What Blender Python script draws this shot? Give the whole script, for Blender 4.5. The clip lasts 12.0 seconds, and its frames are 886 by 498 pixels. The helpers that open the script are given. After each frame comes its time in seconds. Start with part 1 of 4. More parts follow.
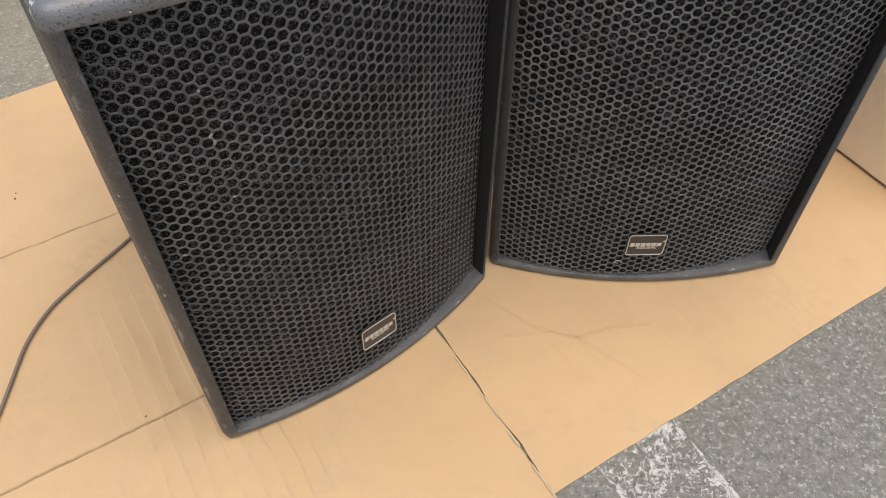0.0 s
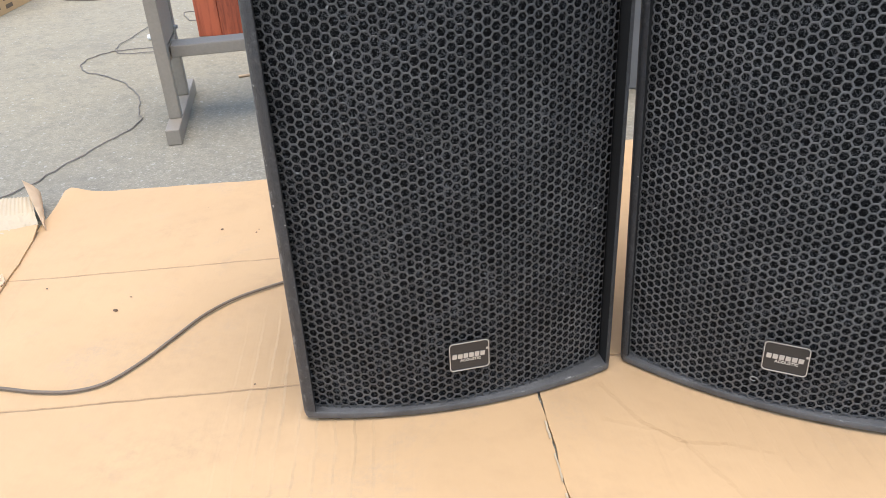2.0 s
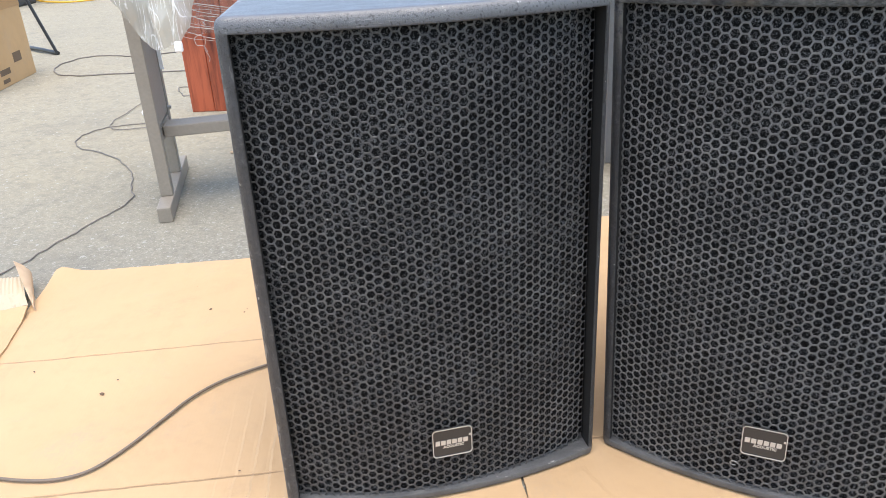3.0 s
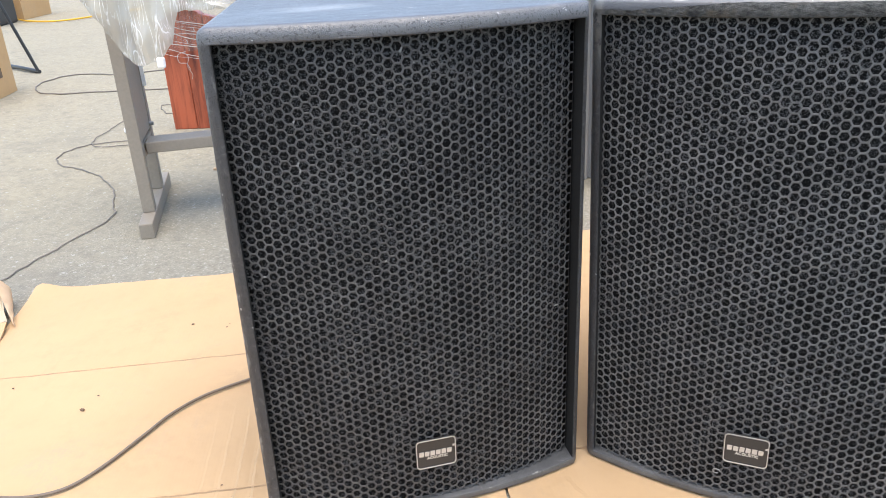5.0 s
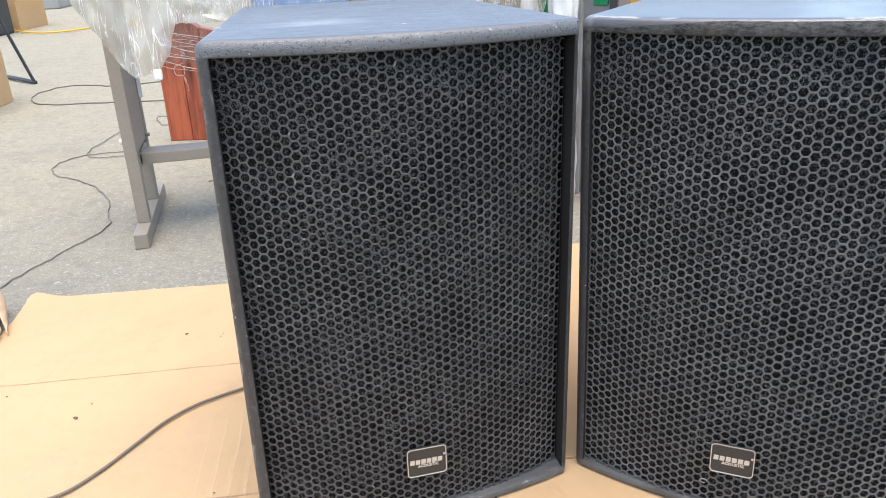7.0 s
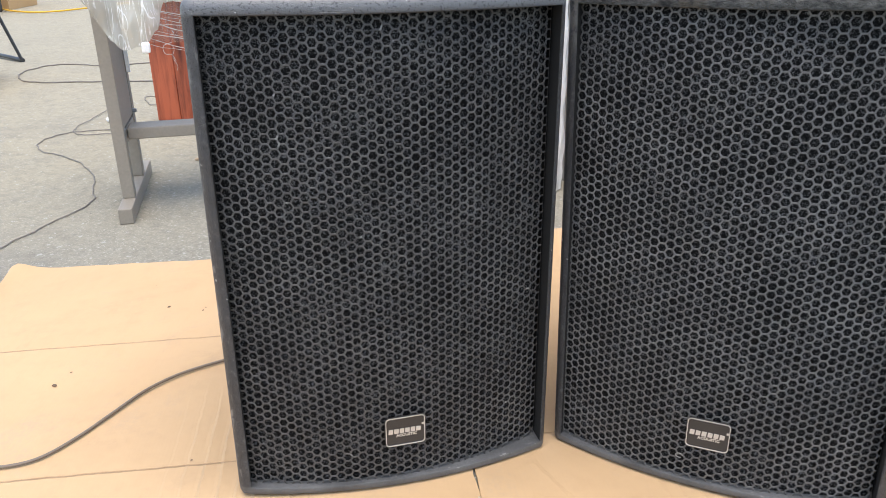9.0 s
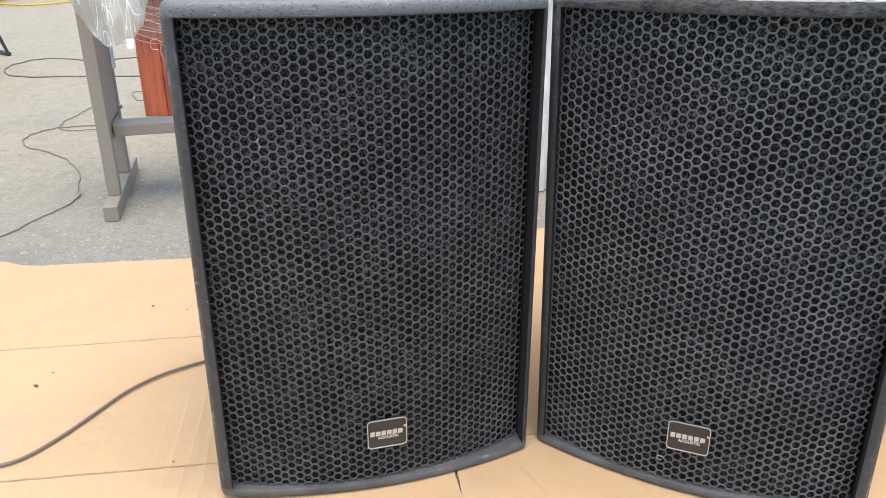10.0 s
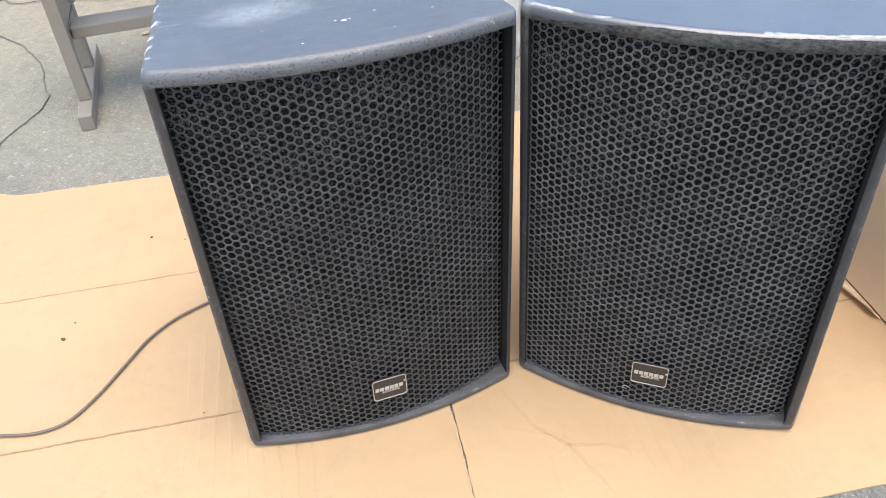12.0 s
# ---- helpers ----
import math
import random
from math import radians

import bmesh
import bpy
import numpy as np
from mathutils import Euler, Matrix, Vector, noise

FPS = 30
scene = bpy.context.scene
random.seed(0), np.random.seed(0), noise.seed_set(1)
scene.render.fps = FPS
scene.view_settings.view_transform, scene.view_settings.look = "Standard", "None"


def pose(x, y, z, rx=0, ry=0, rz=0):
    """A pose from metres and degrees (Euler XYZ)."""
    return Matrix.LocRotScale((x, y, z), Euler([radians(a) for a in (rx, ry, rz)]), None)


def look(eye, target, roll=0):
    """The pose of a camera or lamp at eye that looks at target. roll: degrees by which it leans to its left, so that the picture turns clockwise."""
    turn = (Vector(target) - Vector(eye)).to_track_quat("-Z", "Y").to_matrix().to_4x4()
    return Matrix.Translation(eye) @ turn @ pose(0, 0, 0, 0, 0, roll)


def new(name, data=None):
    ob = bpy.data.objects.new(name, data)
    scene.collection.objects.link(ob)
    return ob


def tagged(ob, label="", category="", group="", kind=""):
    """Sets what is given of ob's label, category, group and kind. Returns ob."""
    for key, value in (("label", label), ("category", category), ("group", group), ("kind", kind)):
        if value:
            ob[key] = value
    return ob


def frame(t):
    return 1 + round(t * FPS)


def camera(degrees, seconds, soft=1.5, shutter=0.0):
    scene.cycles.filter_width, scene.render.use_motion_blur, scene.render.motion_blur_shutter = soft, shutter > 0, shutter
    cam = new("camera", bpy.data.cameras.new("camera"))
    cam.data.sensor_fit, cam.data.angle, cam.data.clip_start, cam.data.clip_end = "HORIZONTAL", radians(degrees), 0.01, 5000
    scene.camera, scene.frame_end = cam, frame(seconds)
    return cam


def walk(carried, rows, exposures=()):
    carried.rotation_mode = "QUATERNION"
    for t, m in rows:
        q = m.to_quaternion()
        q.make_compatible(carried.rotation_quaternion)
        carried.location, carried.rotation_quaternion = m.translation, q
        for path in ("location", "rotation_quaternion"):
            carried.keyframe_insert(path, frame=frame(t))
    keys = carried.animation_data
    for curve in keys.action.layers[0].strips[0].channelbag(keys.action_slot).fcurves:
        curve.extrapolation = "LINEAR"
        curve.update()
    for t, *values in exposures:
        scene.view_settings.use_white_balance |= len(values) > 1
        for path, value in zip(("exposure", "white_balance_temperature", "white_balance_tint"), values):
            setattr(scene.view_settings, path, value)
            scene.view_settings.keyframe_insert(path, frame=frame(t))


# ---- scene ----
cam = camera(59.04, 12.0, soft=0.6)
PATH = [
    (0, (0.1075, 0.1175, 1.0073), (0.0339, 1.3678, -0.5520), 0.20),
    (0.5, (0.2475, 0.0419, 0.8332), (-0.2836, 1.5042, -0.4237), -2.21),
    (1, (0.3414, -0.0589, 0.7604), (-0.5557, 1.4251, -0.2359), -1.40),
    (1.5, (0.4144, -0.0620, 0.7671), (-0.5035, 1.4248, -0.2061), -3.77),
    (2, (0.4249, -0.0643, 0.7487), (-0.4970, 1.4260, -0.2152), -3.37),
    (2.5, (0.4333, -0.0586, 0.7767), (-0.5016, 1.4687, -0.1140), -3.49),
    (3, (0.4429, -0.0619, 0.7929), (-0.4911, 1.5023, -0.0323), -3.35),
    (3.5, (0.4472, -0.0616, 0.7907), (-0.4781, 1.5197, -0.0113), -3.66),
    (5.5, (0.4497, -0.0704, 0.7833), (-0.4541, 1.5365, 0.0082), -2.96),
    (6, (0.4548, -0.0711, 0.7872), (-0.4500, 1.5407, 0.0231), -2.91),
    (6.5, (0.4570, -0.0760, 0.7875), (-0.4445, 1.5413, 0.0313), -2.77),
    (8.5, (0.4705, -0.0958, 0.7684), (-0.4096, 1.5329, 0.0116), -1.35),
    (9, (0.4724, -0.0925, 0.7564), (-0.3967, 1.5378, -0.0098), -0.87),
    (9.5, (0.4734, -0.0916, 0.7568), (-0.3876, 1.5417, -0.0120), -0.62),
    (10, (0.4809, -0.0827, 0.7653), (-0.3657, 1.5540, -0.0121), -0.37),
    (10.5, (0.5000, -0.0849, 0.8030), (-0.3286, 1.5767, 0.0598), -0.41),
    (11, (0.5008, -0.0867, 0.8009), (-0.3151, 1.5903, 0.0785), -0.71),
    (11.5, (0.4889, -0.0539, 0.8232), (-0.2791, 1.5957, -0.0067), -1.11),
    (12, (0.4488, -0.0225, 1.0706), (-0.2302, 1.3723, -0.1918), -3.60),
]
walk(cam, [(t, look(eye, target, roll)) for t, eye, target, roll in PATH],
     exposures=[(0.0, 0.68, 7900, 10), (0.5, 0.74, 7600, 10), (1.0, 0.94, 7200, 10), (2.0, 1.03, 7000, 10), (3.0, 1.22, 7000, 10), (6.0, 1.26, 7050, 10), (8.5, 1.22, 7050, 10), (9.0, 1.13, 7050, 10), (10.0, 1.13, 7050, 10), (11.0, 1.16, 7050, 10), (12.0, 1.17, 7000, 10)])


# ---- world, sun ----
world = bpy.data.worlds.new("sky")
scene.world = world
world.use_nodes = True
SUN_HEIGHT, SUN_TURN = 78.0, 145.0
wt = world.node_tree
sky = wt.nodes.new("ShaderNodeTexSky")
sky.sky_type, sky.sun_disc = "NISHITA", False
sky.sun_elevation, sky.sun_rotation = radians(SUN_HEIGHT), radians(SUN_TURN)
wt.nodes["Background"].inputs[1].default_value = 0.19
wt.links.new(sky.outputs[0], wt.nodes["Background"].inputs[0])
sun = new("sun", bpy.data.lights.new("sun", "SUN"))
sun.data.energy, sun.data.angle, sun.data.color = 1.55, radians(55), (1.0, 0.94, 0.85)
sun.matrix_world = look((0, 0, 8), (-8 * math.cos(radians(SUN_HEIGHT)) * math.sin(radians(SUN_TURN)), -8 * math.cos(radians(SUN_HEIGHT)) * math.cos(radians(SUN_TURN)), 8 - 8 * math.sin(radians(SUN_HEIGHT))))


# ---- materials ----
class Nodes:
    """A short hand for node trees."""

    def __init__(self, name):
        self.mat = bpy.data.materials.new(name)
        self.mat.use_nodes = True
        self.tree = self.mat.node_tree
        self.bsdf = self.tree.nodes["Principled BSDF"]
        self.where = self.add("ShaderNodeTexCoord").outputs["Object"]

    def add(self, kind, **inputs):
        n = self.tree.nodes.new(kind)
        for key, value in inputs.items():
            self.put(n.inputs[key.replace("_", " ")], value)
        return n

    def put(self, socket, value):
        if isinstance(value, bpy.types.NodeSocket):
            self.tree.links.new(value, socket)
        elif isinstance(value, tuple) and len(value) == 3 and socket.type == "RGBA":
            socket.default_value = (*value, 1)
        else:
            socket.default_value = value

    def noise(self, scale, detail=4.0, rough=0.6, vector=None, distortion=0.0):
        return self.add("ShaderNodeTexNoise", Vector=vector or self.where, Scale=scale, Detail=detail, Roughness=rough, Distortion=distortion).outputs["Fac"]

    def cells(self, scale, feature="F1", out="Distance", vector=None):
        n = self.add("ShaderNodeTexVoronoi", Vector=vector or self.where, Scale=scale)
        n.feature = feature
        return n.outputs[out]

    def step(self, value, a, b, lo=0.0, hi=1.0):
        n = self.add("ShaderNodeMapRange")
        for k, v in zip(("Value", "From Min", "From Max", "To Min", "To Max"), (value, a, b, lo, hi)):
            self.put(n.inputs[k], v)
        return n.outputs[0]

    def math(self, op, a, b=0.0, c=0.0):
        n = self.add("ShaderNodeMath")
        n.operation = op
        for i, v in enumerate((a, b, c)):
            self.put(n.inputs[i], v)
        return n.outputs[0]

    def mix(self, fac, a, b):
        n = self.add("ShaderNodeMix")
        n.data_type = "RGBA"
        self.put(n.inputs[0], fac), self.put(n.inputs[6], a), self.put(n.inputs[7], b)
        return n.outputs[2]

    def xyz(self, vector=None):
        return self.add("ShaderNodeSeparateXYZ", Vector=vector or self.where).outputs

    def scaled(self, x, y, z):
        n = self.add("ShaderNodeMapping", Vector=self.where)
        n.inputs["Scale"].default_value = (x, y, z)
        return n.outputs[0]

    def bump(self, height, distance, strength=1.0, normal=None):
        n = self.add("ShaderNodeBump", Height=height, Distance=distance, Strength=strength)
        if normal:
            self.put(n.inputs["Normal"], normal)
        return n.outputs[0]

    def finish(self, color, rough=0.6, metal=0.0, normal=None, specular=0.5):
        self.put(self.bsdf.inputs["Base Color"], color)
        self.put(self.bsdf.inputs["Roughness"], rough)
        self.put(self.bsdf.inputs["Metallic"], metal)
        self.put(self.bsdf.inputs["Specular IOR Level"], specular)
        if normal:
            self.put(self.bsdf.inputs["Normal"], normal)
        return self.mat


def plain(name, color, rough=0.6, metal=0.0, vary=0.15, scale=30.0, relief=0.0003):
    n = Nodes(name)
    big, fine = n.noise(scale / 8, 3), n.noise(scale * 6, 4)
    dark = tuple(c * (1 - vary) for c in color)
    lite = tuple(min(1, c * (1 + vary)) for c in color)
    tone = n.mix(n.step(n.math("ADD", big, n.math("MULTIPLY", fine, 0.5)), 0.5, 1.0), dark, lite)
    return n.finish(tone, n.step(big, 0.3, 0.7, max(0.05, rough - 0.08), min(1, rough + 0.08)), metal, n.bump(fine, relief))


def cabinet_paint(name, height, worn):
    """Black spatter paint on wood; worn: the top front edge is rubbed bare and the top is glossier."""
    n = Nodes(name)
    x, y, z = n.xyz()
    grit, lumps = n.noise(950, 3, 0.6), n.noise(660, 2, 0.5)
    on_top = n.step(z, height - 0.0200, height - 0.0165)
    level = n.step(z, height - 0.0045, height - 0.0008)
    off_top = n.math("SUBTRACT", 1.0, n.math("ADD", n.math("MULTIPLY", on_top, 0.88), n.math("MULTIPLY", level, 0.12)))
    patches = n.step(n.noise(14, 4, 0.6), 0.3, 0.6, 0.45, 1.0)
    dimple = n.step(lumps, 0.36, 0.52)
    relief = n.math("ADD", n.math("MULTIPLY", grit, 0.25), n.math("MULTIPLY", n.math("MULTIPLY", dimple, patches), 0.8))
    dust = n.step(n.noise(6, 6, 0.65), 0.42, 0.72)
    base = n.mix(dust, (0.027, 0.0285, 0.033), (0.054, 0.0565, 0.063))
    # shade in the hollows between spatter bumps, painted into the colour
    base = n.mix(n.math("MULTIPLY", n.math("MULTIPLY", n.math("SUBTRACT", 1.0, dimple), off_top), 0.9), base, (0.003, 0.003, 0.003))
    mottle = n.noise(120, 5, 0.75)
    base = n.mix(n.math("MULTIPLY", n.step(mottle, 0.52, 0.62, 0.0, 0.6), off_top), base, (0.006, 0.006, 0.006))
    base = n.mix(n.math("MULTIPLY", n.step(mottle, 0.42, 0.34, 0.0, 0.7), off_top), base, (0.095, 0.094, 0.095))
    chips = n.math("GREATER_THAN", n.noise(150, 2, 0.5), 0.74)
    base = n.mix(chips, base, (0.36, 0.36, 0.35))
    speckle = n.math("MULTIPLY", n.step(n.noise(140, 5, 0.8), 0.56, 0.66), level)
    base = n.mix(n.math("MULTIPLY", speckle, 0.6), base, (0.004, 0.004, 0.005))
    # rim pits: dark spots in colour and coat, without relief
    pits = n.math("MULTIPLY", n.step(n.noise(330, 1, 0.5), 0.58, 0.66), n.math("SUBTRACT", on_top, level))
    base = n.mix(n.math("MULTIPLY", pits, n.step(n.noise(13, 3), 0.4, 0.6, 0.08, 0.5)), base, (0.006, 0.006, 0.006))
    scuff = n.math("GREATER_THAN", n.noise(24, 5, 0.75, n.scaled(1, 1, 0.25)), 0.67)
    base = n.mix(n.math("MULTIPLY", n.math("MULTIPLY", scuff, off_top), 0.5), base, (0.14, 0.135, 0.13))
    bulge = n.math("MULTIPLY", n.math("SUBTRACT", 1.0, n.math("MULTIPLY", n.math("MULTIPLY", x, x), 18.26)), -0.036)
    depth = n.math("SUBTRACT", y, bulge)
    rough_up, painted = 0.0, 1.0
    if worn:
        # bare wood along the rounded front edge, with a torn border of paint; turn runs round the edge from front to top
        turn = n.math("ADD", depth, n.math("SUBTRACT", z, height))
        border = n.math("ADD", n.step(x, -0.17, -0.07, -0.011, -0.0005), n.math("MULTIPLY", n.math("SUBTRACT", n.noise(24, 6, 0.72, n.scaled(0.5, 1, 1)), 0.5), 0.015))
        rim = n.step(z, height - 0.026, height - 0.020)
        bare = n.math("MULTIPLY", rim, n.step(n.math("SUBTRACT", border, turn), -0.0006, 0.0012))
        grain = n.math("ADD", n.math("MULTIPLY", n.noise(260, 4, 0.65, n.scaled(0.5, 1, 1)), 0.8), n.math("MULTIPLY", n.noise(34, 5, 0.75, n.scaled(0.5, 1, 1)), 0.5))
        wood = n.mix(n.step(grain, 0.48, 0.80), (0.018, 0.018, 0.0175), (0.115, 0.113, 0.105))
        wood = n.mix(n.step(n.noise(18, 4, 0.7), 0.55, 0.68, 0.0, 0.5), wood, (0.12, 0.092, 0.062))
        base = n.mix(bare, base, wood)
        # cream flakes left in runs along the top of the edge
        runs = n.step(n.math("ADD", n.noise(11, 3, 0.55, n.scaled(1, 0.02, 0.02)), n.step(x, -0.10, -0.19, 0.0, 0.06)), 0.49, 0.52)
        band = n.step(n.math("ABSOLUTE", n.math("SUBTRACT", n.math("ADD", turn, n.math("MULTIPLY", n.math("SUBTRACT", n.noise(55, 4, 0.7), 0.5), 0.016)), 0.0080)), 0.0022, 0.0032, 1.0, 0.0)
        flakes = n.math("MULTIPLY", n.math("MULTIPLY", runs, band), n.math("MULTIPLY", rim, n.step(n.noise(90, 4, 0.7), 0.36, 0.5, 0.2, 0.85)))
        base = n.mix(flakes, base, (0.44, 0.43, 0.405))
        # paint peeled from the upper end of one stile
        stile = n.math("MULTIPLY", n.step(x, -0.214, -0.219), n.math("MULTIPLY", n.step(z, height - 0.10, height - 0.04), n.step(n.noise(34, 5, 0.7), 0.47, 0.52)))
        base = n.mix(n.math("MULTIPLY", stile, 0.8), base, (0.13, 0.125, 0.115))
        relief = n.math("ADD", relief, n.math("MULTIPLY", bare, n.math("SUBTRACT", n.math("MULTIPLY", grain, 1.8), 1.7)))
        rough_up = n.math("MULTIPLY", bare, 0.3)
        painted = n.math("SUBTRACT", 1.0, bare)
    else:
        # smear of grey dust on the top
        dx, dy = n.math("MULTIPLY", n.math("ADD", x, 0.085), 13.0), n.math("MULTIPLY", n.math("SUBTRACT", y, 0.125), 24.0)
        far = n.math("SQRT", n.math("ADD", n.math("MULTIPLY", dx, dx), n.math("MULTIPLY", dy, dy)))
        smear = n.math("MULTIPLY", n.step(n.math("ADD", far, n.math("MULTIPLY", n.noise(34, 6, 0.75), 1.3)), 0.8, 1.7, 0.55, 0.0), n.math("MULTIPLY", on_top, n.step(n.noise(160, 3, 0.6), 0.35, 0.6, 0.5, 1.0)))
        base = n.mix(smear, base, (0.42, 0.42, 0.41))
        # white knocks
        for mx, my, mr in ((0.0166, 0.055, 0.0042), (0.006, 0.058, 0.0016), (0.024, 0.057, 0.0014), (0.059, 0.0705, 0.0022), (-0.0437, 0.0067, 0.0018), (0.13, 0.05, 0.002)):
            px, py = n.math("SUBTRACT", x, mx), n.math("SUBTRACT", y, my)
            away = n.math("ADD", n.math("SQRT", n.math("ADD", n.math("MULTIPLY", px, px), n.math("MULTIPLY", py, py))), n.math("MULTIPLY", n.math("SUBTRACT", n.noise(300, 2), 0.5), 0.005))
            base = n.mix(n.math("MULTIPLY", n.step(away, mr * 0.7, mr, 0.9, 0.0), level), base, (0.62, 0.62, 0.60))
        streaks = n.math("MULTIPLY", n.step(n.noise(70, 4, 0.7, n.scaled(0.06, 1, 1)), 0.60, 0.68), n.step(n.noise(9, 4, 0.6), 0.5, 0.62))
        base = n.mix(n.math("MULTIPLY", n.math("MULTIPLY", streaks, on_top), 0.5), base, (0.34, 0.34, 0.335))
        edge = n.math("MULTIPLY", n.step(n.math("ABSOLUTE", n.math("ADD", x, n.math("MULTIPLY", y, -0.11))), 0.218, 0.226), on_top)
        base = n.mix(n.math("MULTIPLY", edge, n.math("GREATER_THAN", n.noise(55, 3, 0.6), 0.58)), base, (0.5, 0.5, 0.49))
    side_gloss = n.step(n.noise(12, 5, 0.6), 0.3, 0.7, 0.40, 0.54)
    top_gloss = n.step(n.noise(20, 5, 0.6), 0.3, 0.7, 0.30, 0.42) if worn else n.step(n.noise(45, 6, 0.75), 0.3, 0.7, 0.40, 0.62)
    gloss = n.add("ShaderNodeMix", Factor=on_top)
    n.put(gloss.inputs[2], side_gloss), n.put(gloss.inputs[3], n.math("ADD", top_gloss, n.step(level, 0.0, 1.0, 0.22, 0.0)))
    amount = n.math("SUBTRACT", n.step(on_top, 0.0, 1.0, 0.0017, 0.0005), n.step(n.step(z, height - 0.006, height - 0.001), 0.0, 1.0, 0.0, 0.00038 if worn else 0.00025))
    if worn:
        amount = n.math("MAXIMUM", amount, n.math("MULTIPLY", bare, 0.002))
    # chipped outer edges; a scuffed sill, its colour also paled for light on the ledge
    front = n.step(depth, 0.016, 0.006)
    corner = n.math("MULTIPLY", n.math("MULTIPLY", n.step(n.math("ABSOLUTE", x), 0.2285, 0.2325), front), n.math("GREATER_THAN", n.noise(80, 4, 0.7, n.scaled(1, 1, 0.4)), 0.59))
    base = n.mix(n.math("MULTIPLY", corner, 0.7), base, (0.27, 0.265, 0.255))
    sill = n.step(z, 0.0135, 0.0115)
    smudge = n.step(n.noise(30, 5, 0.7, n.scaled(0.5, 1, 1)), 0.35, 0.65)
    base = n.mix(n.math("MULTIPLY", sill, 0.9), base, n.mix(smudge, (0.042, 0.044, 0.047), (0.105, 0.106, 0.108)))
    # pale scratches where the sill's edge has been knocked
    knocked = n.math("MULTIPLY", n.math("MULTIPLY", sill, n.step(z, 0.0065, 0.0085)), n.step(n.noise(45, 5, 0.75, n.scaled(0.35, 1, 1)), 0.64, 0.69))
    base = n.mix(n.math("MULTIPLY", knocked, n.step(depth, 0.006, 0.002)), base, (0.36, 0.355, 0.34))
    amount = n.math("MULTIPLY", amount, n.math("SUBTRACT", 1.0, n.math("MULTIPLY", sill, 0.75)))
    b = n.add("ShaderNodeBump", Height=relief, Distance=amount)
    n.put(n.bsdf.inputs["Coat Weight"], n.math("MULTIPLY", n.math("MULTIPLY", level, painted) if worn else n.math("ADD", n.math("MULTIPLY", on_top, 0.75), n.math("MULTIPLY", level, 0.25)), n.math("SUBTRACT", 1.0, n.math("MULTIPLY", pits, 0.8))))
    n.put(n.bsdf.inputs["Coat Roughness"], 0.33 if worn else n.step(n.noise(60, 5, 0.7, n.scaled(0.3, 1, 1)), 0.3, 0.7, 0.38, 0.58))
    n.put(n.bsdf.inputs["Coat IOR"], 2.25 if worn else 1.95)
    n.put(n.bsdf.inputs["Coat Normal"], b.outputs[0])
    return n.finish(base, n.math("ADD", gloss.outputs[0], rough_up), 0.0, b.outputs[0], n.math("MULTIPLY", n.step(on_top, 0.0, 1.0, 0.85, 1.0), n.step(painted, 0.0, 1.0, 0.4, 1.0)))


def grille_paint(name, lite):
    n = Nodes(name)
    dust = n.step(n.noise(9, 6, 0.72, None, 1.6), 0.46, 0.68)
    film = n.step(n.noise(70, 4, 0.7), 0.35, 0.7)
    spots = n.math("GREATER_THAN", n.noise(60, 2, 0.5), 0.745)
    tone = n.mix(n.math("MULTIPLY", dust, n.step(film, 0, 1, 0.5, 1.0)), tuple(lite * c for c in (0.0355, 0.0345, 0.0345)), tuple(lite * c for c in (0.085, 0.083, 0.081)))
    tone = n.mix(n.math("MULTIPLY", film, 0.25), tone, tuple(lite * c for c in (0.068, 0.061, 0.054)))
    tone = n.mix(spots, tone, (0.24, 0.235, 0.225))
    return n.finish(tone, n.step(dust, 0, 1, 0.31, 0.46), 0.0, n.bump(n.noise(700, 2), 0.0002), 0.42)


def foam(name):
    """Open-cell foam: a net of threads over black pores; glints on the threads are painted pale."""
    n = Nodes(name)
    bent = n.add("ShaderNodeVectorMath")
    bent.operation = "ADD"
    shake = n.add("ShaderNodeVectorMath")
    shake.operation = "SCALE"
    n.put(shake.inputs[0], n.add("ShaderNodeTexNoise", Vector=n.where, Scale=420.0, Detail=2.0).outputs["Color"])
    shake.inputs["Scale"].default_value = 0.0016
    n.put(bent.inputs[0], n.where), n.put(bent.inputs[1], shake.outputs[0])
    net = n.step(n.cells(430, "DISTANCE_TO_EDGE", vector=bent.outputs[0]), 0.03, 0.15, 1.0, 0.0)
    some = n.step(n.noise(300, 3, 0.7), 0.47, 0.60)
    lit = n.step(n.noise(14, 3, 0.6), 0.35, 0.65, 0.35, 1.0)
    tone = n.mix(n.math("MULTIPLY", n.math("MULTIPLY", net, some), lit), (0.005, 0.005, 0.0052), (0.22, 0.22, 0.227))
    return n.finish(tone, 0.6, 0.0, n.bump(n.noise(380, 4, 0.7), 0.002), 0.1)


